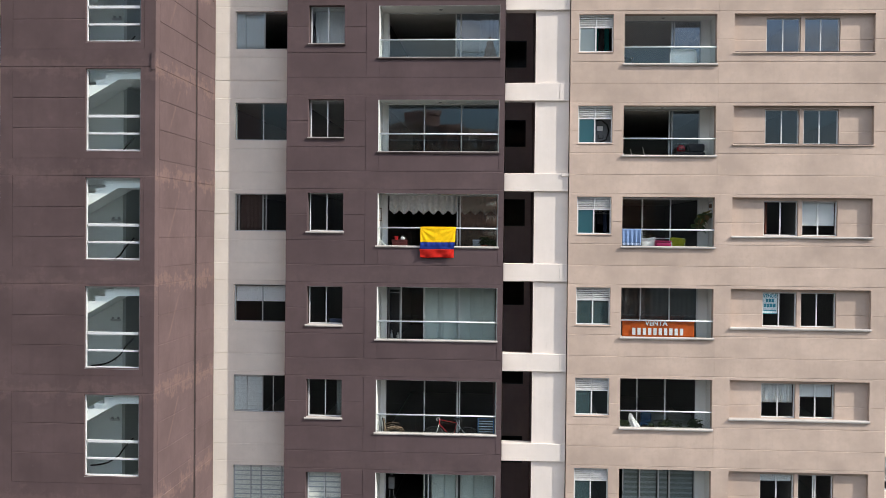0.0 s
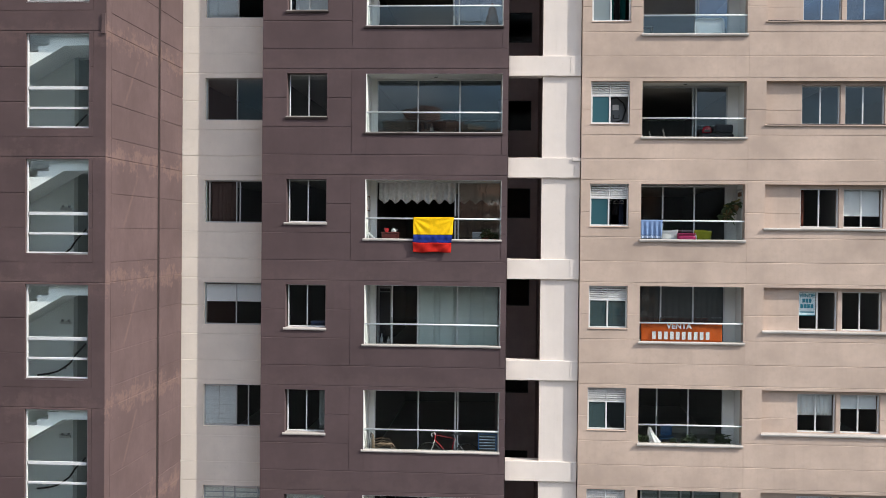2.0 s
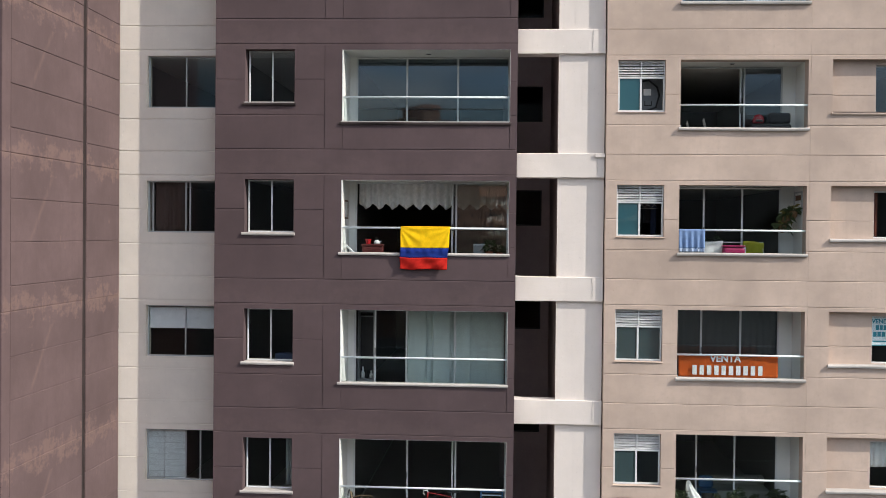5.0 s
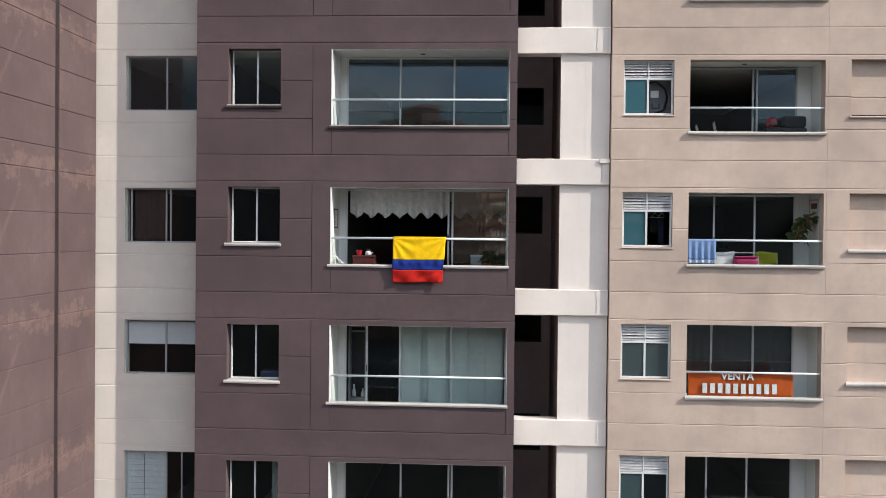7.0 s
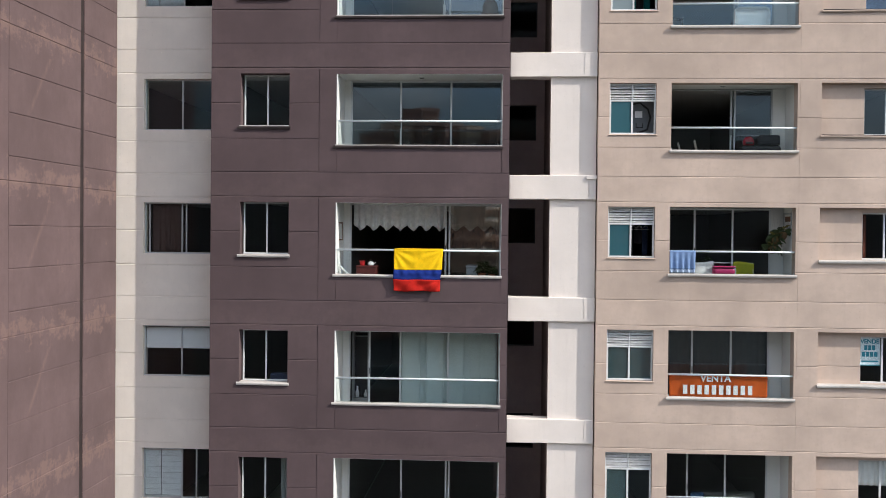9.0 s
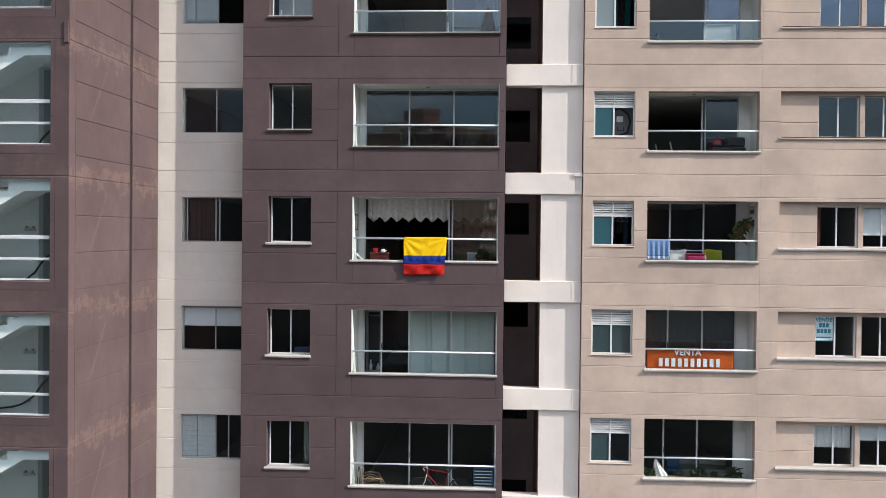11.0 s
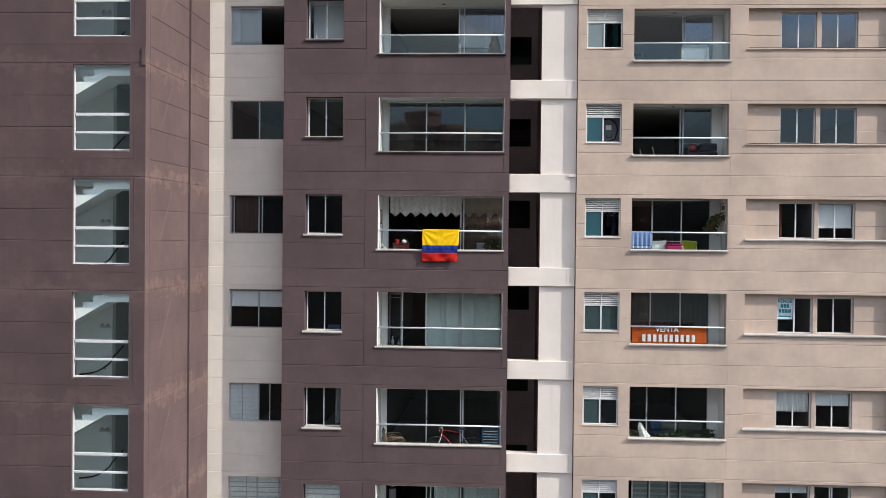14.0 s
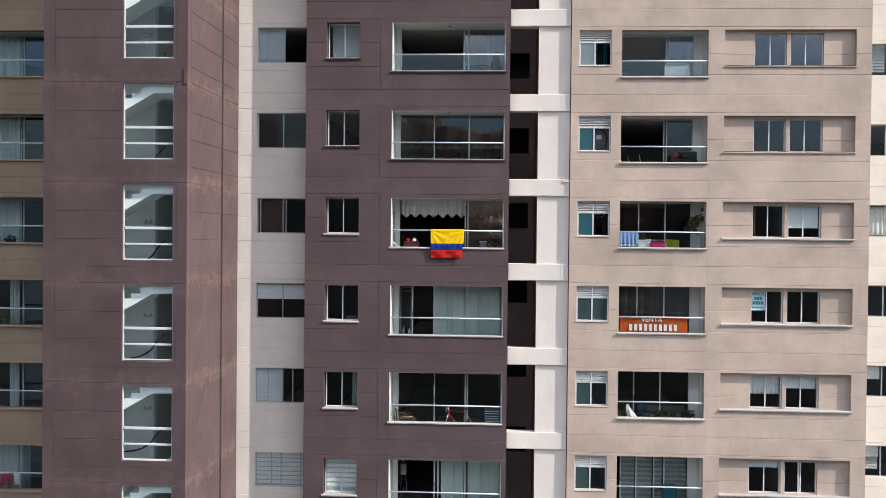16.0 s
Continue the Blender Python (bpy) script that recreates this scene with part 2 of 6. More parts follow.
GLASS_DARK = glass("tinted_window_glass", (0.72, 0.77, 0.80), 2.0, mirror=(0.72, 0.85, 1.0))
GLASS_WAVY = glass("wavy_window_glass", (0.66, 0.70, 0.68), 2.35, 0.0006, grain=(3.2, 1, 1.1))
GLASS_RAIL = glass("railing_glass", (0.86, 0.91, 0.915), 1.47)
GLASS_RAIL_CLEAR = glass("clear_railing_glass", (0.90, 0.935, 0.94), 1.26)
# top row: a stronger mirror stands in for the brighter sky it reflects
GLASS_BRIGHT_SKY = glass("bright_sky_window_glass", (0.62, 0.66, 0.69), 2.5, mirror=(0.74, 0.84, 1.0))
GLASS_RAIL_SKY = glass("sky_lit_railing_glass", (0.86, 0.91, 0.915), 1.66, mirror=(0.85, 0.95, 1.0))
GLASS_SHAFT = glass("dull_shaft_glass", (0.5, 0.5, 0.5), 1.16)
GLASS_TEAL = glass("frosted_teal_glass", (0.085, 0.26, 0.31), 1.6, 0.0, 0.55)
GLASS_MILKY = glass("milky_laundry_glass", (0.42, 0.50, 0.52), 1.6, 0.0, 0.6)
GLASS_PALE = glass("frosted_pale_glass", (0.21, 0.34, 0.36), 1.6, 0.0, 0.25)
GLASS_STAIR = glass("stair_window_glass", (0.955, 0.985, 0.98), 1.4)
WHITE = paint("white_plastic", (0.80, 0.80, 0.79), 0.45)
SHEER = cloth("sheer_curtain", (0.76, 0.81, 0.79), 0.12)
PANEL_CLOTH = cloth("panel_curtain_cloth", (0.80, 0.86, 0.83), 0.10)
WHITE_CLOTH = cloth("white_cloth", (0.82, 0.81, 0.79), 0.12)
BLUE_CURTAIN = cloth("pale_blue_curtain", (0.64, 0.70, 0.74), 0.15)
BROWN_CURTAIN = cloth("brown_curtain", (0.075, 0.052, 0.047), 0.2)
RED_CURTAIN = cloth("dull_red_curtain", (0.15, 0.05, 0.035), 0.2)
ZEBRA_GREY = cloth("grey_zebra_blind", (0.30, 0.32, 0.31), 0.08)
BLIND_MESH = cloth("sheer_blind_mesh", (0.5, 0.53, 0.54), 0.2)
GREY_BLIND = cloth("grey_blind", (0.76, 0.80, 0.81), 0.08)
# white blind cloth with warm light off the ground put into its colour
ROLLER_BOUNCE = cloth("white_blind_ground_bounce", (0.90, 0.885, 0.83), 0.06)
ROLLER = cloth("white_roller_blind", (0.88, 0.88, 0.88), 0.08)


# ---------------------------------------------------------------- mesh helpers
def box(bm, x0, x1, y0, y1, z0, z1):
    v = [bm.verts.new((x, y, z)) for z in (z0, z1) for y in (y0, y1) for x in (x0, x1)]
    for f in ((0, 2, 3, 1), (4, 5, 7, 6), (0, 1, 5, 4), (2, 6, 7, 3), (0, 4, 6, 2), (1, 3, 7, 5)):
        bm.faces.new([v[i] for i in f])
    return v


def rbox(bm, x0, x1, y0, y1, z0, z1, r=0.01, seg=2):
    """A box with rounded edges."""
    v = box(bm, x0, x1, y0, y1, z0, z1)
    es = {e for q in v for e in q.link_edges}
    bmesh.ops.bevel(bm, geom=list(es), offset=r, segments=seg, affect="EDGES", profile=0.5)


def tube(bm, pts, r, sides=8, taper=None):
    """A round bar through the points."""
    pts = [Vector(p) for p in pts]
    rings = []
    for i, p in enumerate(pts):
        d = (pts[min(i + 1, len(pts) - 1)] - pts[max(i - 1, 0)]).normalized()
        a = d.cross(Vector((0.13, 0.31, 0.94)))
        if a.length < 0.05:
            a = d.cross(Vector((1, 0, 0)))
        a.normalize()
        c = d.cross(a)
        rr = r if taper is None else r * (1 + (taper - 1) * i / (len(pts) - 1))
        rings.append([bm.verts.new(p + (a * math.cos(2 * math.pi * k / sides) + c * math.sin(2 * math.pi * k / sides)) * rr) for k in range(sides)])
    for u, w in zip(rings, rings[1:]):
        for k in range(sides):
            bm.faces.new((u[k], u[(k + 1) % sides], w[(k + 1) % sides], w[k]))
    bm.faces.new(rings[0][::-1])
    bm.faces.new(rings[-1])


def lathe(bm, profile, cx, cy, cz, sides=16):
    """A turned body from (radius, height) pairs."""
    rings = []
    for r, h in profile:
        rings.append([bm.verts.new((cx + r * math.cos(2 * math.pi * k / sides), cy + r * math.sin(2 * math.pi * k / sides), cz + h)) for k in range(sides)])
    for u, w in zip(rings, rings[1:]):
        for k in range(sides):
            bm.faces.new((u[k], u[(k + 1) % sides], w[(k + 1) % sides], w[k]))
    bm.faces.new(rings[0][::-1])
    bm.faces.new(rings[-1])


def cells(bm, rect, holes, y0, y1):
    """A slab in the x-z plane from y0 to y1, with rectangular holes or notches (x0, x1, z0, z1), closed all round."""
    xs = sorted({rect[0], rect[1], *[min(max(h[i], rect[0]), rect[1]) for h in holes for i in (0, 1)]})
    zs = sorted({rect[2], rect[3], *[min(max(h[i], rect[2]), rect[3]) for h in holes for i in (2, 3)]})
    solid = {}
    for i in range(len(xs) - 1):
        for j in range(len(zs) - 1):
            cx, cz = (xs[i] + xs[i + 1]) / 2, (zs[j] + zs[j + 1]) / 2
            solid[i, j] = not any(h[0] < cx < h[1] and h[2] < cz < h[3] for h in holes)
    pool = {}

    def vert(i, j, y):
        if (i, j, y) not in pool:
            pool[i, j, y] = bm.verts.new((xs[i], y, zs[j]))
        return pool[i, j, y]

    for (i, j), s in solid.items():
        if not s:
            continue
        a, b, c, d = (i, j), (i + 1, j), (i + 1, j + 1), (i, j + 1)
        bm.faces.new([vert(*q, y0) for q in (a, b, c, d)])
        bm.faces.new([vert(*q, y1) for q in (d, c, b, a)])
        for nb, (p, q) in (((i, j - 1), (a, b)), ((i + 1, j), (b, c)), ((i, j + 1), (c, d)), ((i - 1, j), (d, a))):
            if not solid.get(nb, False):
                bm.faces.new((vert(*p, y0), vert(*p, y1), vert(*q, y1), vert(*q, y0)))


def mesh_of(name, bm, material, smooth=False):
    bmesh.ops.recalc_face_normals(bm, faces=bm.faces)
    me = bpy.data.meshes.new(name)
    bm.to_mesh(me)
    bm.free()
    me.materials.append(material)
    if smooth:
        for p in me.polygons:
            p.use_smooth = True
    return me


def part(name, bm, material, parent=None, label="", smooth=False):
    ob = new(name, mesh_of(name, bm, material, smooth))
    if parent is not None:
        ob.parent = parent
    if label:
        ob["label"] = label
    return ob


def thing(name, x, y, z, label, category, group="", kind=""):
    """An empty at a thing's base; its parts are built in its own coordinates."""
    ob = new(name)
    ob.matrix_world = pose(x, y, z)
    ob.empty_display_size = 0.1
    return tagged(ob, label, category, group, kind)


# ---------------------------------------------------------------- levels and planes
STOREY = 2.6
ROWS_SEEN = range(1, 7)


def top(k):
    """Height of the head of the balcony openings on storey row k, counted downwards."""
    return 28.6 - STOREY * (k - 1)


Z_TOP = 42.0                       # parapet of the block: unseen, set high so the tower shades the tan wall
Y_TOWER, Y_BROWN, Y_CREAM, Y_BEIGE = 11.589, 16.0, 16.72, 17.302
Y_BEAM, Y_COLUMN, Y_TAN, Y_RIGHT = 17.374, 17.455, 16.994, 19.742
SKIN, JOINT = 0.011, 0.013         # thickness of a render panel; width of the joint between panels
TOWER_UP = 0.07                    # how far the stair tower's levels lie above those of the flats


# ---------------------------------------------------------------- openings, by wall (x0, x1, z0, z1)
def head(k):
    """Head of a brown balcony's opening: the lower storeys' openings are a little taller."""
    return top(k) + (0.015, 0.02, 0.03, 0.037, 0.05, 0.05)[min(max(k, 1), 6) - 1]


def brown_holes(k):
    t = top(k)
    return [(-4.37, -3.37, t - 1.08, t + 0.03), (-2.41, 0.935, t - 1.425, head(k))]


def cream_holes(k):
    t = top(k)
    return [(-6.623, -5.0, t - 1.055, t + 0.02)]


def beige_holes(k):
    t = top(k)
    return [(3.175, 4.155, t - 1.05, t + 0.03), (4.465, 7.065, t - 1.38, t + 0.035), (7.555, 11.445, t - 1.06, t + 0.04)]


def recess_holes(k):
    t = top(k)
    return [(8.471, 9.431, t - 1.04, t - 0.05), (9.541, 10.528, t - 1.04, t - 0.05)]


def tower_holes(k):
    t = top(k) + TOWER_UP
    return [(-8.889, -7.549, t - 1.835, t + 0.12)]


def tan_holes(k):
    t = top(k)
    return [(-16.834, -12.634, t - 1.42, t)]


def right_holes(k):
    t = top(k)
    return [(12.172, 14.372, t - 0.98, t + 0.05)]


def shaft_holes(k):
    t = top(k)
    return [(1.01, 1.75, t - 0.81, t + 0.08)]


def wall(name, x0, x1, y0, y1, holes, material, label, z0=0.0, z1=Z_TOP, parapet=None):
    """A wall with openings. parapet: the bay (x0, x1) whose wall below the opening is a thin parapet, 12 cm thick."""
    bm = bmesh.new()
    through_holes = [h for k in ROWS_SEEN for h in holes(k)] if holes else []
    if parapet:
        cells(bm, (x0, x1, z0, z1), through_holes, y0, y0 + 0.11)
        niches = [(parapet[0], parapet[1], top(k) - 1.95, top(k) - 1.0) for k in ROWS_SEEN]
        cells(bm, (x0, x1, z0, z1), through_holes + niches, y0 + 0.1101, y1)
    else:
        cells(bm, (x0, x1, z0, z1), through_holes, y0, y1)
    ob = part(name, bm, material)
    return tagged(ob, label, "wall", kind="structure")


# ---------------------------------------------------------------- ground and the closed block
bm = bmesh.new()
bmesh.ops.create_grid(bm, x_segments=40, y_segments=40, size=1500)
ASPHALT = paint("ground_asphalt", (0.04, 0.043, 0.038), 0.9, scale=0.3)
tagged(part("ground", bm, ASPHALT), "grey paved ground round the apartment block", "ground", kind="structure")

wall_brown = wall("wall_brown", -4.98, 1.075, Y_BROWN + SKIN, Y_BROWN + 0.289, brown_holes, BROWN, "dark brown rendered wall of the apartment block", parapet=(-2.39, 0.93))
wall_cream = wall("wall_cream", -7.32, -4.982, Y_CREAM + SKIN, Y_CREAM + 0.289, cream_holes, CREAM, "cream rendered wall beside the stair tower")
wall_beige = wall("wall_beige", 2.94, 11.90, Y_BEIGE + SKIN, Y_BEIGE + 0.289, beige_holes, BEIGE, "pinkish beige rendered wall with balconies", parapet=(4.465, 7.065))
wall_tower = wall("wall_tower", -10.989, -7.331, Y_TOWER + SKIN, Y_TOWER + 0.150, tower_holes, TOWER, "faded dark brown wall of the stair tower")
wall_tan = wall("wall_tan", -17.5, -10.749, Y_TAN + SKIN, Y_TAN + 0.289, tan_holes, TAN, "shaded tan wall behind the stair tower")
wall_right = wall("wall_right", 11.572, 17.5, Y_RIGHT + SKIN, Y_RIGHT + 0.289, right_holes, CREAM, "sunlit cream wall set back beside the beige wall")
wall_shaft = wall("wall_shaft", 0.76, 1.99, 21.604, 21.821, shaft_holes, SHAFT_BROWN, "brown wall at the back of the light shaft, paint lightened")

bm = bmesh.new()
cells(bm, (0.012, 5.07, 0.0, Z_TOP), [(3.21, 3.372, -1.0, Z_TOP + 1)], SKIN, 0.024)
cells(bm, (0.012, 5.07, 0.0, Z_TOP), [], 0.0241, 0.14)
wall_tower_side = tagged(part("wall_tower_side", bm, TOWER_SIDE_LIT), "sunlit faded brown side wall of the stair tower", "wall", kind="structure")
SEALANT = paint("dark_joint_sealant", (0.030, 0.020, 0.019), 0.7, scale=5, vary=0.25)
bm = bmesh.new()
box(bm, 3.211, 3.371, 0.012, 0.0238, 0.0, Z_TOP)
part("joint_sealant", bm, SEALANT, wall_tower_side, "dark sealant in a wide upright joint")
wall_tower_side.matrix_world = pose(-7.189, Y_TOWER, 0, 0, 0, 90)


def plain_wall(name, x0, x1, y0, y1, material, label, z0=0.0, z1=Z_TOP):
    bm = bmesh.new()
    box(bm, x0, x1, y0, y1, z0, z1)
    return tagged(part(name, bm, material), label, "wall", kind="structure")


for k in ROWS_SEEN:
    bm = bmesh.new()
    t = top(k)
    cells(bm, (7.475, 11.525, t - 1.3, t + 0.3), recess_holes(k), Y_BEIGE + 0.162, Y_BEIGE + 0.452)
    tagged(part("wall_recess", bm, BEIGE), "beige wall at the back of a shallow window recess", "wall", kind="structure")

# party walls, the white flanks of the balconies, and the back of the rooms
plain_wall("wall_return_left", -4.98, -4.84, Y_BROWN + 0.293, 30.462, INNER_SHADE, "return wall of the projecting block, room shade in its paint")
plain_wall("wall_return_right", 0.96, 1.073, 17.094, 30.462, BROWN, "brown return wall beside the light shaft")
plain_wall("wall_flank_left", -2.62, -2.40, Y_BROWN + 0.293, 17.09, INNER, "white balcony side wall")
plain_wall("wall_flank_right", 0.925, 1.07, Y_BROWN + 0.293, 17.09, INNER, "white balcony side wall")
plain_wall("wall_party_brown", -2.62, -2.45, 17.094, 26.846, INNER_SHADE, "inner party wall, room shade in its paint")
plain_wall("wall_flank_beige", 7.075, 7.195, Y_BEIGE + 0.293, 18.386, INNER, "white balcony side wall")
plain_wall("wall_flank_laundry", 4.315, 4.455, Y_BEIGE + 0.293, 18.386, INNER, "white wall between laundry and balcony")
plain_wall("wall_party_beige", 7.075, 7.195, 18.39, 26.846, INNER_SHADE, "inner party wall, room shade in its paint")
plain_wall("wall_party_laundry", 4.315, 4.455, 18.39, 26.846, INNER_SHADE, "inner party wall, room shade in its paint")
plain_wall("wall_party_recess", 9.455, 9.515, Y_BEIGE + 0.456, 26.846, INNER_SHADE, "inner party wall, room shade in its paint")
plain_wall("wall_back", -17.5, 17.5, 26.85, 27.208, INNER_SHADE, "inner back wall of the rooms, shade in its paint")
plain_wall("wall_end_right", 11.755, 11.898, Y_BEIGE + 0.293, 30.462, BEIGE, "beige return wall of the block")
plain_wall("wall_shaft_side", 1.952, 2.08, 17.573, 21.6, SHAFT_BROWN, "brown side wall of the light shaft, paint lightened")
plain_wall("wall_party_cream", -7.16, -7.05, Y_CREAM + 0.293, 26.846, INNER_SHADE, "inner party wall, room shade in its paint")
plain_wall("wall_party_shaft", 2.94, 3.055, Y_BEIGE + 0.293, 26.846, INNER_SHADE, "inner party wall, room shade in its paint")
plain_wall("wall_tower_left", -10.987, -10.849, Y_TOWER + 0.152, 30.462, TOWER, "faded brown side wall of the stair tower")
plain_wall("wall_stair_back", -10.827, -8.77, 13.75, 13.967, STAIR_PALE, "grey plaster wall behind the stairs")
# white linings, added to bounce daylight onto the stairs and their back wall
wall("wall_stair_front", -10.839, -7.424, Y_TOWER + 0.152, Y_TOWER + 0.166, tower_holes, STAIR_PALE, "added white lining inside the tower front that bounces light")
plain_wall("wall_stair_left", -10.847, -10.829, Y_TOWER + 0.168, 15.183, STAIR_PALE, "added white lining inside the tower side that bounces light")
plain_wall("wall_stair_right", -7.422, -7.404, Y_TOWER + 0.168, 15.183, STAIR_PALE, "added white lining inside the tower side that bounces light")
plain_wall("wall_stair_recess", -9.034, -7.104, 20.7, 20.881, STAIR_SHADE, "wall of the stair landing, shade in its plaster colour")
plain_wall("wall_stair_corridor", -8.89, -8.77, 13.97, 20.696, STAIR_SHADE, "side wall of the stair corridor, shade in its plaster colour")
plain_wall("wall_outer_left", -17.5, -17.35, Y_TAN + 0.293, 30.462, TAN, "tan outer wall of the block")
plain_wall("wall_outer_right", 17.35, 17.5, Y_RIGHT + 0.293, 30.462, CREAM, "cream outer wall of the block")
plain_wall("wall_outer_back", -17.5, 17.5, 30.465, 30.823, CREAM, "plain rear wall of the block")
for x0, x1, y0 in ((-17.5, -11.25, Y_TAN), (-7.3, -4.99, Y_CREAM), (-4.97, 1.07, Y_BROWN), (2.945, 11.895, Y_BEIGE), (11.905, 17.5, Y_RIGHT), (-11.089, -7.31, Y_TOWER), (1.08, 2.935, 21.604)):
    bm = bmesh.new()
    box(bm, x0, x1, y0, 30.823, Z_TOP + 0.002, Z_TOP + 0.25)
    tagged(part("roof", bm, CREAM), "plain flat concrete roof slab", "roof", kind="structure")

# floor slabs: white soffit below, one for each storey
for k in range(0, 8):
    t = top(k)
    for x0, x1, y0 in ((-17.3, -11.11, Y_TAN + 0.307), (-7.28, -4.99, Y_CREAM + 0.307), (-4.83, 0.95, Y_BROWN + 0.307), (3.065, 11.745, Y_BEIGE + 0.47), (11.91, 17.3, Y_RIGHT + 0.307)):
        bm = bmesh.new()
        y_in = {-4.83: 17.09, 3.065: 18.386}.get(x0, y0 + 0.3)
        box(bm, x0, x1, y0, y_in, head(k) + 0.012 if x0 == -4.83 else t + 0.045, t + 0.62)
        tagged(part("ceiling", bm, INNER), "white plaster ceiling and floor slab", "ceiling", kind="structure")
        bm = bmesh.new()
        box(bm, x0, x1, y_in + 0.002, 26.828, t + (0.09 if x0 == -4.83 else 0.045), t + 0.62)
        tagged(part("ceiling", bm, ROOM_CEILING), "pale room ceiling and floor slab, toned down for room shade", "ceiling", kind="structure")
    for x0, x1, y0 in ((-17.3, -11.11, Y_TAN + 0.307), (-2.389, 0.914, Y_BROWN + 0.296), (3.065, 4.305, Y_BEIGE + 0.488), (4.465, 7.065, Y_BEIGE + 0.296)):
        bm = bmesh.new()
        box(bm, x0, x1, y0, 26.81, t - 1.979, t - 1.951)
        tagged(part("floor", bm, FLOOR_TILE), "tiled floor of a flat and its balcony", "floor", kind="structure")
    bm = bmesh.new()
    box(bm, 4.465, 7.065, Y_BEIGE + 0.293, Y_BEIGE + 0.466, t + 0.045, t + 0.62)
    tagged(part("ceiling", bm, INNER), "white plaster edge of the balcony ceiling", "ceiling", kind="structure")

# white column and cross beams that bridge the light shaft
bm = bmesh.new()
box(bm, 1.95, 2.92, Y_COLUMN, 17.569, 0.0, Z_TOP)
column = tagged(part("column", bm, WHITE_WALL), "white rendered column beside the light shaft", "column", kind="structure")
rnd = random.Random(31)
for k in ROWS_SEEN:
    bm = bmesh.new()
    x = 2.36 + rnd.uniform(-0.06, 0.08)
    z, bend = top(k) + 0.16, 0.0
    for i in range(14):
        bend += rnd.uniform(-0.004, 0.004)
        box(bm, x + bend - 0.003, x + bend + 0.003, Y_COLUMN - 0.0025, Y_COLUMN + 0.004, z - 0.14, z - 0.002)
        z -= 0.14
    part("seam", bm, WHITE_WALL, column, "uneven filled seam")
bm = bmesh.new()
rbox(bm, 1.078, 2.923, Y_BEAM, 17.808, -0.257, 0.258, 0.014)
bmesh.ops.subdivide_edges(bm, edges=[e for e in bm.edges if abs(e.verts[0].co.x - e.verts[1].co.x) > 1.0], cuts=30)
for v in bm.verts:
    v.co.z += 0.008 * noise.noise(v.co * 3.1) + 0.005 * noise.noise(v.co * 17.0)
beam_mesh = mesh_of("beam", bm, WHITE_WALL)
for k in range(0, 8):
    ob = new("beam", beam_mesh)
    ob.location = (0, 0, top(k) + 0.428)
    tagged(ob, "white rendered concrete beam across the light shaft", "beam", "beams across the shaft", "structure")
    bm = bmesh.new()
    x = 2.70 + rnd.uniform(-0.05, 0.16)
    for i in range(8):
        x += rnd.uniform(-0.010, 0.010)
        box(bm, x - 0.003, x + 0.003, Y_BEAM - 0.007, Y_BEAM + 0.01, 0.25 - 0.055 * (i + 1), 0.248 - 0.055 * i)
    part("crack", bm, SILL_WHITE, ob, "fine upright crack")
bm = bmesh.new()
rbox(bm, 2.72, 2.93, Y_BEAM - 0.04, Y_BEAM + 0.018, 0, 0.085, 0.006)
ob = part("trim", bm, WHITE_WALL)
ob.location = (0, 0, top(3) + 0.60)
tagged(ob, "chipped white render patch on a beam", "render patch", kind="structure")


# ---------------------------------------------------------------- windows and doors
count_w = [0]
count_d = [0]


def bars(bm, w, h, cuts, fw, d):
    """A frame of four outer bars and upright mullions at the cuts, standing on z = 0, its front at y = 0."""
    rbox(bm, 0, fw, 0, d, 0, h, 0.004, 1)
    rbox(bm, w - fw, w, 0, d, 0, h, 0.004, 1)
    rbox(bm, fw, w - fw, 0, d, 0, fw, 0.004, 1)
    rbox(bm, fw, w - fw, 0, d, h - fw, h, 0.004, 1)
    for c in cuts:
        rbox(bm, c - fw * 0.55, c + fw * 0.55, 0.003, d - 0.003, fw, h - fw, 0.004, 1)


def glazing(kind, x0, x1, z0, z1, y, cuts, label, panes=None, frame_mat=ALU, fw=0.038, d=0.05, open_bays=()):
    """A framed window or sliding door; cuts are the x of the mullions; panes gives each bay its glass; open bays have none."""
    counter = count_w if kind == "window" else count_d
    counter[0] += 1
    root = thing("%s_%d" % (kind, counter[0]), x0, y, z0, label, kind, kind="structure")
    w, h = x1 - x0, z1 - z0
    bm = bmesh.new()
    bars(bm, w, h, [c - x0 for c in cuts], fw, d)
    frame_ob = part(kind + "_frame", bm, frame_mat, root)
    if kind == "door" and cuts:
        bm = bmesh.new()
        rbox(bm, cuts[0] - x0 - 0.008, cuts[0] - x0 + 0.008, -0.022, -0.001, h * 0.49, h * 0.56, 0.004, 1)
        part("handle", bm, BLACK, frame_ob, "small black pull handle")
    edges = [0.0, *[c - x0 for c in cuts], w]
    for i in range(len(edges) - 1):
        if i in open_bays:
            continue
        bm = bmesh.new()
        box(bm, edges[i] + fw * 0.4, edges[i + 1] - fw * 0.4, d * 0.4 + 0.004 * i, d * 0.4 + 0.006 + 0.004 * i, fw * 0.5, h - fw * 0.5)
        g = panes[i] if panes else GLASS
        ob = part("pane", bm, g, root)
        ob.visible_shadow = False
    return root


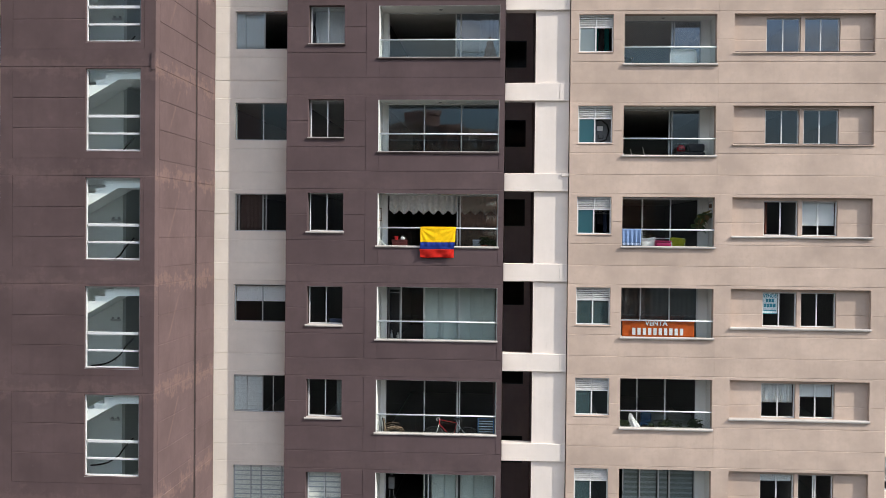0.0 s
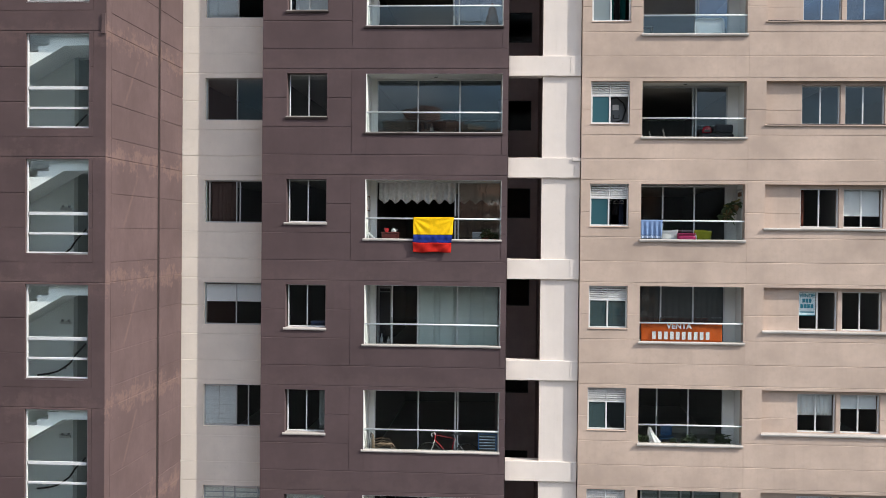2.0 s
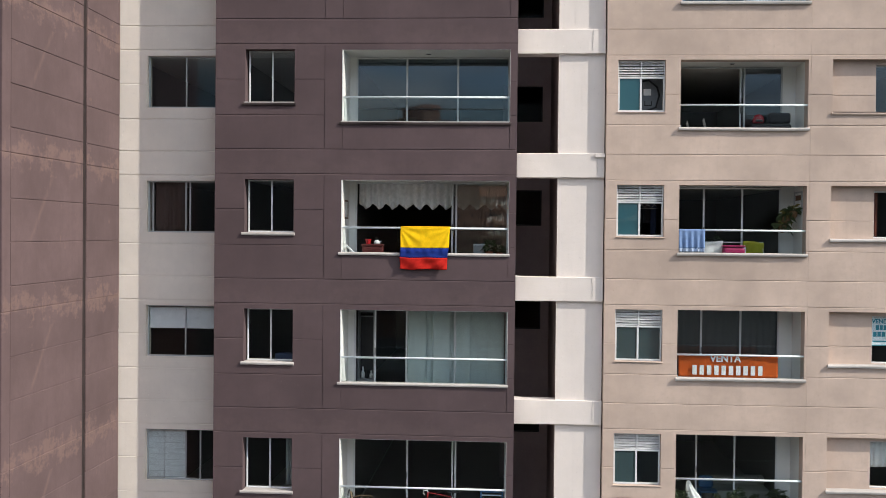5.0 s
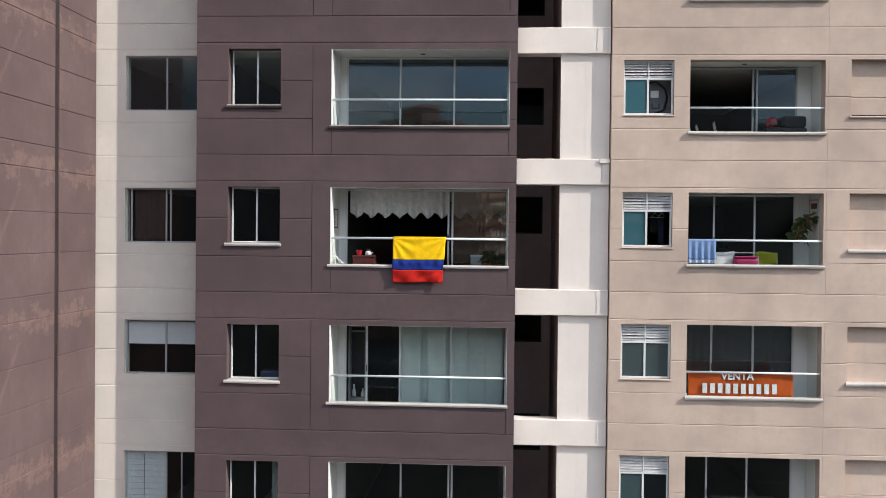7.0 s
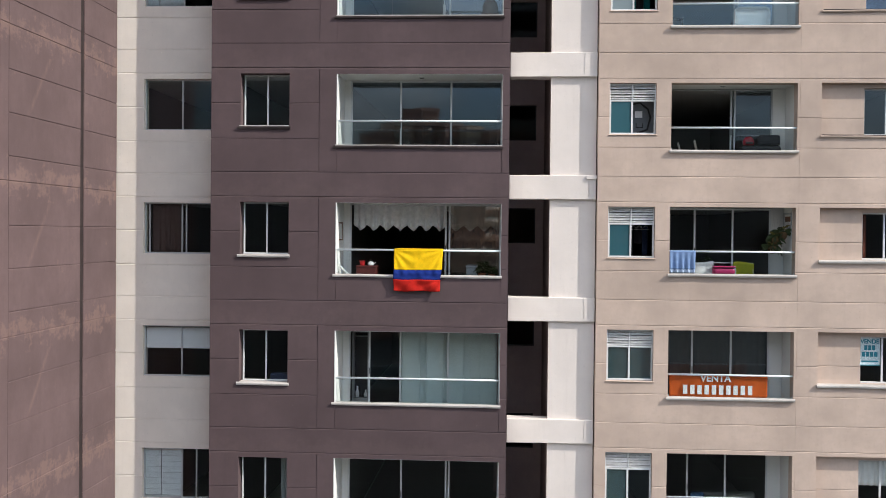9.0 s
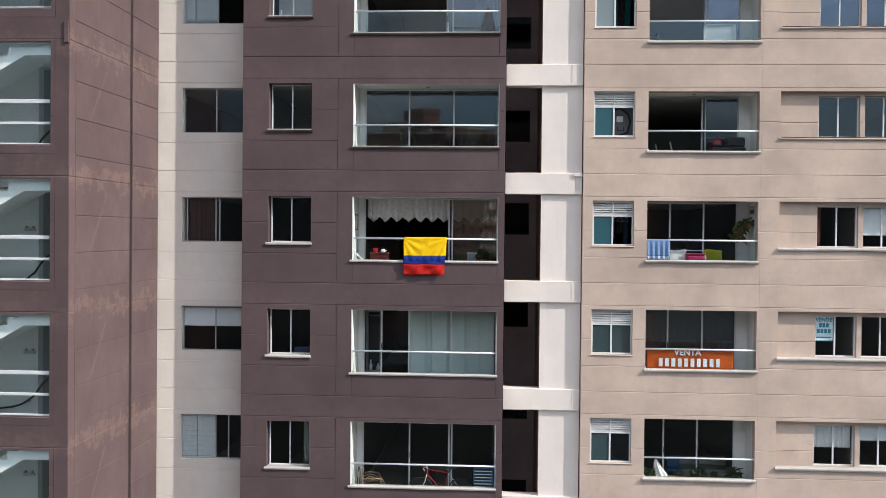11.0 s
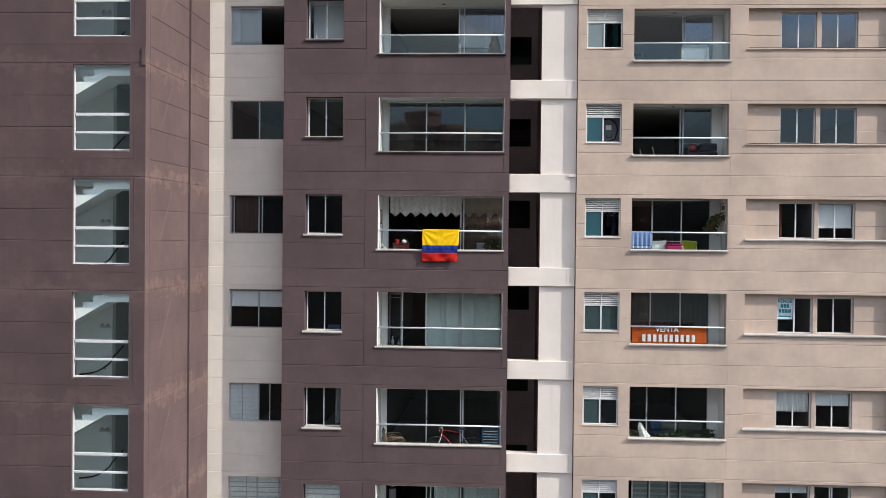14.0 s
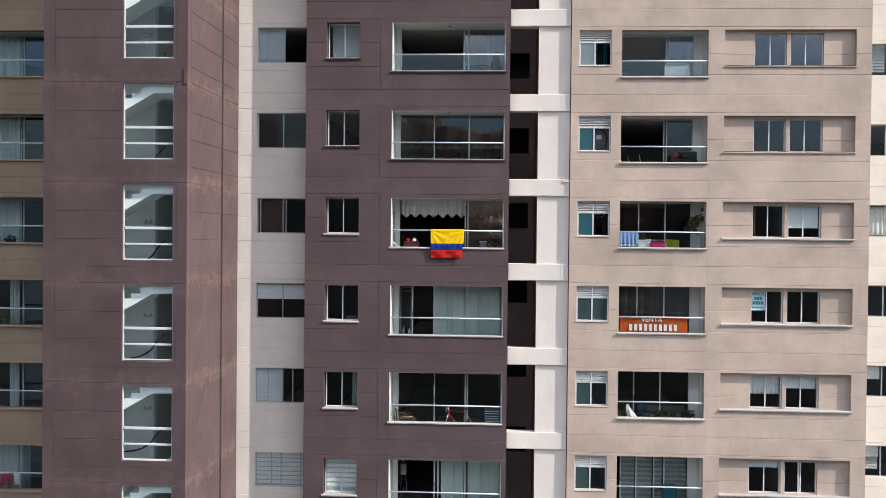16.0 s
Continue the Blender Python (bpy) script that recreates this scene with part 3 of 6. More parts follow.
def long_sill(x0, x1, y_front, y_back, z_top, thick, material, label, edge=False):
    """A sill whose nose is slightly uneven along its length. edge: a thin upper edge, worn pale, or dark on beige."""
    bm = bmesh.new()
    n = max(3, int((x1 - x0) / 0.22))
    prof = [(y_back, z_top), (y_front + 0.02, z_top - 0.003), (y_front + 0.004, z_top - 0.018), (y_front, z_top - thick * 0.55), (y_front + 0.008, z_top - thick), (y_back, z_top - thick)]
    rings = []
    for i in range(n + 1):
        x = x0 + (x1 - x0) * i / n
        dz, dy = 0.010 * noise.noise(Vector((x * 1.3, 0.0, z_top))), 0.008 * noise.noise(Vector((x * 2.1, 5.0, z_top)))
        rings.append([bm.verts.new((x, yy + (dy if j in (1, 2, 3, 4) else 0), zz + (dz if j in (1, 2, 3, 4) else 0))) for j, (yy, zz) in enumerate(prof)])
    for u, w in zip(rings, rings[1:]):
        for j in range(len(prof)):
            bm.faces.new((u[j], u[(j + 1) % len(prof)], w[(j + 1) % len(prof)], w[j]))
    bm.faces.new(rings[0][::-1])
    bm.faces.new(rings[-1])
    ob = tagged(part("sill", bm, material), label, "sill", kind="structure")
    if edge:
        bm = bmesh.new()
        rbox(bm, x0 + 0.03, x1 - 0.03, y_front + 0.010, y_back - 0.02, z_top - 0.012, z_top + 0.010, 0.003, 1)
        part("worn_edge", bm, SILL_BROWN if material is BEIGE else SILL_WHITE, ob, "thin dark upper edge" if material is BEIGE else "pale worn upper edge")
    return ob


def railing(x0, x1, y, z_bottom, z_rail, posts, label, glass_mat=GLASS_RAIL):
    """A balcony railing: a round handrail, a glass infill below it and short clamps that carry the glass."""
    root = thing("balcony_railing", x0, y, z_bottom, label, "railing", "balcony railings")
    w, h = x1 - x0, z_rail - z_bottom
    bm = bmesh.new()
    tube(bm, [(0, 0, h), (w, 0, h)], 0.021, 10)
    part("handrail", bm, STEEL, root, "brushed steel handrail", True)
    edges = [0.0, *[p - x0 for p in posts], w]
    for a, b in zip(edges, edges[1:]):
        bm = bmesh.new()
        box(bm, a + 0.006, b - 0.006, -0.004, 0.004, 0.002, h - 0.018)
        part("glass_panel", bm, glass_mat, root).visible_shadow = False
    for a in (0.012, w - 0.012):
        bm = bmesh.new()
        rbox(bm, a - 0.010, a + 0.010, -0.010, 0.010, 0.0, 0.045, 0.003, 1)
        part("clamp", bm, ALU_GREY, root)
    return root


def curtain(name, x0, x1, z0, z1, y, material, label, folds=9, amp=0.02, hem=0.0, teeth=0):
    """A hanging cloth with folds; hem: how far its lower edge waves; teeth: points cut into the lower edge."""
    bm = bmesh.new()
    n, m = max(24, folds * 8), 8
    grid = []
    rnd = random.Random(int(abs(x0 * 97 + z0 * 31)))
    ph = rnd.random() * 6
    for i in range(n + 1):
        u = i / n
        x = x0 + (x1 - x0) * u
        a = math.sin(u * folds * 2 * math.pi + ph + 1.6 * math.sin(u * 7 + ph))
        low = z0 + hem * math.sin(u * 5 + ph)
        if teeth:
            low = z0 + (z1 - z0) * 0.22 * abs(2 * ((u * teeth) % 1.0) - 1)
        grid.append([bm.verts.new((x + 0.006 * a, y + amp * a * (0.45 + 0.55 * (1 - j / m)), low + (z1 - low) * j / m)) for j in range(m + 1)])
    for i in range(n):
        for j in range(m):
            bm.faces.new((grid[i][j], grid[i + 1][j], grid[i + 1][j + 1], grid[i][j + 1]))
    ob = part(name, bm, material, smooth=True)
    mod = ob.modifiers.new("thickness", "SOLIDIFY")
    mod.thickness = 0.004
    return tagged(ob, label, "curtain")


def slat_blind(x0, x1, z0, z1, y, material, label, pitch=0.075, tilt=0.018):
    """A horizontal blind with a head rail and separate slats."""
    root = thing("window_blind", x0, y, z0, label, "blind")
    w, h = x1 - x0, z1 - z0
    bm = bmesh.new()
    rbox(bm, 0, w, -0.02, 0.02, h - 0.035, h, 0.004, 1)
    part("head_rail", bm, WHITE, root)
    n = int((h - 0.04) / pitch)
    bm = bmesh.new()
    v = [bm.verts.new(p) for p in ((0, -tilt, 0), (w, -tilt, 0), (w, 0, pitch * 0.30), (0, 0, pitch * 0.30), (0, tilt, pitch * 0.92), (w, tilt, pitch * 0.92))]
    bm.faces.new((v[0], v[1], v[2], v[3]))
    bm.faces.new((v[3], v[2], v[5], v[4]))
    bmesh.ops.solidify(bm, geom=bm.faces[:], thickness=0.003)
    me = mesh_of("slat", bm, material)
    for i in range(n):
        ob = new("slat", me)
        ob.parent = root
        ob.location = (0, 0, h - 0.04 - (i + 1) * pitch)
    return root


def zebra_blind(x0, x1, z0, z1, y, material, label, pitch=0.14, gap=0.25):
    """A flat blind of opaque cloth bands parted by narrow sheer strips."""
    root = thing("window_blind", x0, y, z0, label, "blind")
    w, h = x1 - x0, z1 - z0
    bm = bmesh.new()
    rbox(bm, 0, w, -0.02, 0.02, h - 0.045, h, 0.006, 1)
    part("head_rail", bm, WHITE, root)
    bm = bmesh.new()
    box(bm, 0, w, 0.012, 0.015, 0.0, h - 0.046)
    part("sheer_layer", bm, BLIND_MESH, root)
    n = int((h - 0.05) / pitch)
    bm = bmesh.new()
    rbox(bm, 0, w, -0.003, 0.003, pitch * gap, pitch, 0.002, 1)
    for v in bm.verts:
        v.co.y += 0.006 * math.cos((v.co.z - pitch * gap) / pitch * 5.0)
    me = mesh_of("band", bm, material)
    for i in range(n):
        ob = new("band", me)
        ob.parent = root
        ob.location = (0, 0, h - 0.048 - (i + 1) * pitch)
    bm = bmesh.new()
    rbox(bm, 0, w, -0.008, 0.010, -0.012, 0.012, 0.004, 1)
    part("bottom_bar", bm, WHITE, root)
    return root


def panel_curtain(edges, z0, z1, y, material, label):
    """Flat cloth panels that overlap on two tracks, each slightly bowed."""
    root = thing("panel_curtain", edges[0], y, z0, label, "curtain")
    h = z1 - z0
    bm = bmesh.new()
    rbox(bm, 0, edges[-1] - edges[0], 0.0, 0.07, h - 0.03, h, 0.004, 1)
    part("track", bm, WHITE, root)
    for i, (a, b) in enumerate(zip(edges, edges[1:])):
        a, b = a - edges[0], b - edges[0]
        bm = bmesh.new()
        g = []
        for k in range(9):
            u = k / 8
            x = a - 0.02 + (b - a + 0.04) * u
            yy = 0.05 * (i % 2) + 0.010 * math.sin(u * math.pi) + 0.006 * math.sin(u * 7 + i)
            g.append([bm.verts.new((x, yy + 0.008 * math.sin(j * 0.9 + i), (h - 0.031) * j / 6)) for j in range(7)])
        for p, q in zip(g, g[1:]):
            for j in range(6):
                bm.faces.new((p[j], q[j], q[j + 1], p[j + 1]))
        bmesh.ops.recalc_face_normals(bm, faces=bm.faces)
        bmesh.ops.solidify(bm, geom=bm.faces[:], thickness=0.003)
        part("cloth_panel", bm, material, root, smooth=True)
    return root


def roller(x0, x1, z0, z1, y, material, label):
    root = thing("roller_blind", x0, y, z0, label, "blind")
    w, h = x1 - x0, z1 - z0
    bm = bmesh.new()
    box(bm, 0, w, -0.002, 0.002, 0.012, h - 0.02)
    part("fabric", bm, material, root)
    bm = bmesh.new()
    tube(bm, [(0, 0.02, h - 0.025), (w, 0.02, h - 0.025)], 0.022, 10)
    part("roll", bm, WHITE, root, smooth=True)
    bm = bmesh.new()
    rbox(bm, 0, w, -0.008, 0.008, 0, 0.014, 0.003, 1)
    part("bottom_bar", bm, WHITE, root)
    return root


# ---- small windows of the brown wall, set 9 cm into their openings
for k in ROWS_SEEN:
    t = top(k)
    worn = k in (1, 2)
    g = GLASS_CLEAR
    glazing("window", -4.345, -3.372, t - 1.03, t + 0.028, Y_BROWN + 0.199, [-3.86], "two-pane pale aluminium window in the brown wall", [g, g], ALU, 0.028)
    long_sill(-4.42, -3.345, Y_BROWN - 0.040, Y_BROWN + 0.289, t - 1.03, 0.062, SILL_BROWN if worn else SILL_WHITE,
              "worn brown window sill" if worn else "weathered white window sill", worn)

# ---- windows of the cream wall
for k, (cuts, g, label) in {
    1: ([-5.803], [GLASS, GLASS], "two-pane aluminium window slid half open"),
    2: ([-5.823], [GLASS, GLASS], "two-pane aluminium window with dark reflecting glass"),
    3: ([-6.523, -5.823, -5.733], [GLASS_CLEAR] * 4, "aluminium sliding window with a brown curtain behind it"),
    4: ([-5.813], [GLASS_CLEAR, GLASS_CLEAR], "two-pane aluminium window with a white roller blind"),
    5: ([-5.793, -5.483], [GLASS_CLEAR] * 3, "aluminium sliding window with a pale blind behind it"),
    6: ([-6.123, -5.823, -5.223], [GLASS] * 4, "aluminium window with horizontal slat blinds")}.items():
    t = top(k)
    glazing("window", -6.623, -5.0, t - 1.055, t + 0.02, Y_CREAM + 0.09, cuts, label, g, ALU_GREY, 0.028, 0.05, (1,) if k == 1 else ())

# ---- laundry windows of the beige wall: louvres above, two panes below
for k in ROWS_SEEN:
    t = top(k)
    g = {1: [GLASS_MILKY, GLASS], 2: [GLASS_TEAL, GLASS], 3: [GLASS_TEAL, GLASS], 4: [GLASS_PALE, GLASS_PALE], 5: [GLASS_PALE, GLASS], 6: [GLASS_PALE, GLASS]}[k]
    op = (1,) if k in (1, 2, 3) else ()
    root = glazing("window", 3.18, 4.15, t - 1.045, t - 0.315, Y_BEIGE + 0.072, [3.655], "laundry window with white louvres above two sliding panes", g, ALU, 0.036, 0.05, op)
    for a, b in ((0.0, 0.475), (0.495, 0.97)):
        for i in range(6):
            bm = bmesh.new()
            zz = 0.742 + i * 0.054
            v = [bm.verts.new((x, yy, z)) for x, yy, z in ((a, 0.0, zz), (b, 0.0, zz), (b, 0.034, zz + 0.041), (a, 0.034, zz + 0.041))]
            bm.faces.new(v)
            bmesh.ops.solidify(bm, geom=bm.faces[:], thickness=0.006)
            part("louvre", bm, WHITE, root)
    bm = bmesh.new()
    rbox(bm, 0.473, 0.497, 0.0, 0.05, 0.73, 1.07, 0.004, 1)
    rbox(bm, 0.0, 0.022, 0.0, 0.05, 0.73, 1.07, 0.004, 1)
    rbox(bm, 0.948, 0.97, 0.0, 0.05, 0.73, 1.07, 0.004, 1)
    rbox(bm, 0.022, 0.948, 0.0, 0.05, 1.048, 1.07, 0.004, 1)
    part("louvre_frame", bm, ALU, root)
    long_sill(3.16, 4.17, Y_BEIGE - 0.022, Y_BEIGE + 0.271, t - 1.045, 0.03, BEIGE, "thin beige window sill")

# ---- recessed bedroom windows of the beige wall
for k in ROWS_SEEN:
    t = top(k)
    dark = {1: GLASS_BRIGHT_SKY, 2: GLASS_DARK}.get(k, GLASS_CLEAR)
    glazing("window", 8.471, 9.431, t - 1.04, t - 0.05, Y_BEIGE + 0.24, [8.95], "two-pane window in a shallow beige recess", [dark, dark], ALU, 0.034)
    glazing("window", 9.541, 10.528, t - 1.04, t - 0.05, Y_BEIGE + 0.24, [10.005] if k != 6 else [9.985, 10.045], "two-pane window in a shallow beige recess", [dark] * 3, ALU, 0.034)
    long_sill(7.53, 11.46, Y_BEIGE - (0.042 if k < 3 else 0.060), Y_BEIGE + 0.362, t - 1.048, 0.05 if k < 3 else 0.066, BEIGE if k < 3 else SILL_WHITE, "long weathered sill under a window recess", k < 3)

# ---- balconies of the brown wall
BALCONY_DOORS = {
    1: ([-0.329, -0.189], [GLASS, GLASS_BRIGHT_SKY, GLASS_BRIGHT_SKY], (0,), "sliding balcony door pushed open"),
    2: ([-1.208, -0.148], [GLASS_DARK] * 3, (), "closed three-leaf sliding balcony door with dark glass"),
    3: ([-0.238, -0.159], [GLASS, GLASS, GLASS_WAVY], (0,), "sliding balcony door with wavy reflecting glass"),
    4: ([-1.829, -1.171, -0.159], [GLASS, GLASS, GLASS, GLASS], (0,), "four-leaf sliding balcony door with sheer curtains"),
    5: ([-1.135, -0.189, -0.125], [GLASS_CLEAR] * 4, (), "closed three-leaf sliding balcony door"),
    6: ([-1.113, -0.998, -0.169], [GLASS] * 4, (0,), "sliding balcony door with curtains on one side")}
for k, (cuts, g, op, label) in BALCONY_DOORS.items():
    t = top(k)
    glazing("door", -2.268, 0.922, t - 1.93, head(k) + 0.006, 16.982, cuts, label, g, ALU, 0.034, 0.06, op)
    white = k >= 3
    long_sill(-2.46, 0.955, Y_BROWN - 0.040, Y_BROWN + 0.122, t - 1.412, 0.058, SILL_WHITE if white else SILL_BROWN,
              "weathered white balcony sill" if white else "worn brown balcony sill", not white)
    railing(-2.386, 0.926, Y_BROWN + 0.045, t - 1.414, t - 0.92, [-1.30, -0.20], "steel handrail with glass infill on a brown balcony", GLASS_RAIL_SKY if k == 1 else GLASS_RAIL if k < 3 else GLASS_RAIL_CLEAR)
    for x0, x1 in ((-2.409, -2.389), (0.930, 0.934)):
        bm = bmesh.new()
        box(bm, x0, x1, Y_BROWN - 0.005, Y_BROWN + 0.291, t - 1.424, head(k) - 0.001)
        tagged(part("trim", bm, INNER), "white painted balcony jamb", "jamb", kind="structure")
    bm = bmesh.new()
    box(bm, -2.387, 0.928, Y_BROWN + 0.006, Y_BROWN + 0.303, head(k) - 0.007, head(k) - 0.001)
    tagged(part("trim", bm, INNER), "white plastered soffit of a balcony opening", "soffit", kind="structure")
    bm = bmesh.new()
    box(bm, -2.398, -2.270, 16.985, 17.09, t - 1.95, head(k) + 0.011)
    tagged(part("trim", bm, INNER), "white pier beside a balcony door", "pier", kind="structure")

# ---- balconies of the beige wall
BEIGE_DOORS = {
    1: ([5.942, 6.012], [GLASS, GLASS_BRIGHT_SKY, GLASS_BRIGHT_SKY], (0,), "two-leaf sliding balcony door with reflecting glass, half open"),
    2: ([5.902, 5.982], [GLASS_RAIL, GLASS_RAIL, GLASS_DARK], (0,), "two-leaf sliding balcony door slid half open"),
    3: ([5.152, 5.972], [GLASS_CLEAR] * 3, (), "closed three-leaf sliding balcony door"),
    4: ([5.132, 5.972], [GLASS] * 3, (), "closed three-leaf sliding balcony door"),
    5: ([5.062, 5.882], [GLASS_CLEAR] * 3, (), "closed three-leaf sliding balcony door"),
    6: ([4.682, 5.172, 5.722, 6.042], [GLASS] * 5, (0,), "sliding balcony door with slat blinds behind it")}
for k, (cuts, g, op, label) in BEIGE_DOORS.items():
    t = top(k)
    glazing("door", 4.46, 6.792, t - 1.93, t + 0.03, 18.278, cuts, label, g, ALU_GREY if k < 3 else ALU, 0.034, 0.06, op)
    bm = bmesh.new()
    box(bm, 6.794, 7.07, 18.281, 18.386, t - 1.93, t + 0.044)
    tagged(part("trim", bm, INNER), "white pier beside a balcony door", "pier", kind="structure")
    long_sill(4.43, 7.09, Y_BEIGE - 0.066, Y_BEIGE + 0.122, t - 1.368, 0.064, SILL_WHITE, "weathered white balcony sill")
    railing(4.468, 7.062, Y_BEIGE + 0.05, t - 1.370, t - 0.90, [5.755], "steel handrail with glass infill on a beige balcony", GLASS_RAIL_SKY if k == 1 else GLASS_RAIL_CLEAR)

# ---- wall behind the tower and the wall set back on the far side
for k in ROWS_SEEN:
    t = top(k)
    glazing("door", -16.765, -12.715, t - 1.93, t + 0.03, 17.898, [-15.665, -14.665, -14.515, -13.665], "sliding balcony door behind the stair tower", [GLASS, GLASS, GLASS, GLASS_DARK, GLASS], ALU_GREY, 0.045)
    railing(-16.814, -12.654, Y_TAN + 0.145, t - 1.42, t - 0.90, [-14.834], "steel handrail with glass infill behind the stair tower")
    long_sill(-16.884, -12.584, Y_TAN - 0.072, Y_TAN + 0.307, t - 1.42, 0.06, TAN, "tan balcony sill behind the stair tower")
    glazing("window", 12.172, 14.372, t - 0.98, t + 0.05, Y_RIGHT + 0.09, [13.222], "aluminium window in the sunlit cream wall", [GLASS, GLASS], ALU_GREY, 0.036)

# ---- light shaft windows
for k in ROWS_SEEN:
    t = top(k)
    glazing("window", 1.01, 1.75, t - 0.81, t + 0.08, 21.658, [], "small dark window deep in the light shaft", [GLASS_SHAFT, GLASS_SHAFT], BLACK, 0.03)


# ---------------------------------------------------------------- stair tower
bm = bmesh.new()
rbox(bm, -7.279, -7.196, Y_TOWER - 0.033, Y_TOWER + 0.007, top(2) + 0.17, top(2) + 0.58, 0.004, 1)
tagged(part("trim", bm, TOWER), "raised brown render patch on the tower corner", "render patch", kind="structure")
for k in ROWS_SEEN:
    t = top(k) + TOWER_UP
    # window with two low cross bars
    count_w[0] += 1
    root = thing("window_%d" % count_w[0], -8.889, Y_TOWER + 0.063, t - 1.835, "tall stair window with white frame and two low bars", "window", kind="structure")
    bm = bmesh.new()
    bars(bm, 1.34, 1.955, [], 0.030, 0.05)
    part("window_frame", bm, ALU, root)
    for zz, th in ((0.825, 0.072), (0.410, 0.052)):
        bm = bmesh.new()
        rbox(bm, 0.041, 1.299, -0.004, 0.046, zz - th / 2, zz + th / 2, 0.006, 2)
        part("cross_bar", bm, ALU, root)
    for z0, z1 in ((0.04, 0.383), (0.447, 0.790), (0.860, 1.915)):
        bm = bmesh.new()
        box(bm, 0.04, 1.30, 0.022, 0.028, z0, z1)
        part("pane", bm, GLASS_STAIR, root).visible_shadow = False
    long_sill(-8.886, -7.552, Y_TOWER - 0.006, Y_TOWER + 0.145, t - 1.834, 0.028, SILL_WHITE, "thin white stair window sill")
    # flight that climbs to the landing
    stair = thing("staircase", -8.897, 11.765, t + 0.12, "white plastered flight of stairs up to a landing", "staircase", "flights of the stair tower")
    bm = bmesh.new()
    outline = [(-0.55, -0.99), (0.76, -0.235), (1.68, -0.225), (1.68, -0.02), (0.66, -0.02), (0.66, -0.075), (0.43, -0.075), (0.43, -0.24), (0.19, -0.24), (0.19, -0.365), (-0.05, -0.365), (-0.05, -0.52), (-0.29, -0.52), (-0.29, -0.67), (-0.55, -0.67)]
    lo = [bm.verts.new((x, 0.0, z)) for x, z in outline]
    hi = [bm.verts.new((x, 0.95, z)) for x, z in outline]
    bm.faces.new(lo)
    bm.faces.new(hi[::-1])
    for i in range(len(lo)):
        j = (i + 1) % len(lo)
        bm.faces.new((lo[i], hi[i], hi[j], lo[j]))
    part("flight", bm, STAIR_WHITE, stair)
    rail = thing("stair_handrail", -9.39, 13.64, t - 2.04, "black curved stair handrail on the wall", "handrail", "stair handrails")
    bm = bmesh.new()
    tube(bm, [(-0.17, 0, -0.02), (0, 0, 0), (0.17, 0, 0.03), (0.31, 0, 0.076), (0.45, 0, 0.16), (0.59, 0, 0.265), (0.72, 0, 0.46), (0.955, 0, 0.714)], 0.021, 8)
    part("bar", bm, BLACK, rail, smooth=True)
    for xx, zz in ((0.05, 0.0), (0.45, 0.15)):
        bm = bmesh.new()
        tube(bm, [(xx, 0.0, zz), (xx, 0.105, zz - 0.03)], 0.012, 6)
        part("bracket", bm, BLACK, rail)
    if k in (1, 3, 4, 5):
        lamp = thing("wall_lamp", -8.945, 13.747, t - 0.87, "grey emergency lamp on the stair wall", "lamp", "stair lamps")
        bm = bmesh.new()
        rbox(bm, -0.13, 0.13, -0.06, 0.0, -0.03, 0.03, 0.012, 2)
        part("housing", bm, ALU, lamp)
        for xx in (-0.07, 0.08):
            bm = bmesh.new()
            lathe(bm, [(0.015, 0.0), (0.03, 0.012), (0.034, 0.04), (0.02, 0.05)], xx, -0.035, 0.03, 10)
            part("head", bm, ALU_GREY, lamp, smooth=True)
    # corridor slab, added to shut out light from the other storeys
    bm = bmesh.new()
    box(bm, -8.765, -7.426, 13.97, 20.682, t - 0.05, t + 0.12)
    tagged(part("floor_corridor", bm, STAIR_SHADE), "added corridor slab that keeps light out of the stair corridor", "floor", kind="structure")
    bm = bmesh.new()
    box(bm, -10.819, -7.434, 11.765 + 1.22, 14.518, t + 0.0, t + 0.12)
    tagged(part("floor_landing", bm, STAIR_WHITE), "white stair landing slab", "landing", kind="structure")


# ---------------------------------------------------------------- what the panes mirror: the far side of the valley
BRICK_FAR = stucco("far_orange_brick", (0.32, 0.185, 0.13), vary=0.12, streak=0.3)
SAND_FAR = stucco("far_sand_render", (0.45, 0.33, 0.23), vary=0.10, streak=0.3)
PALE_FAR = stucco("far_pale_concrete", (0.66, 0.60, 0.52), vary=0.08, streak=0.3)
WIN_FAR = paint("far_window_dark", (0.03, 0.035, 0.04), 0.25)


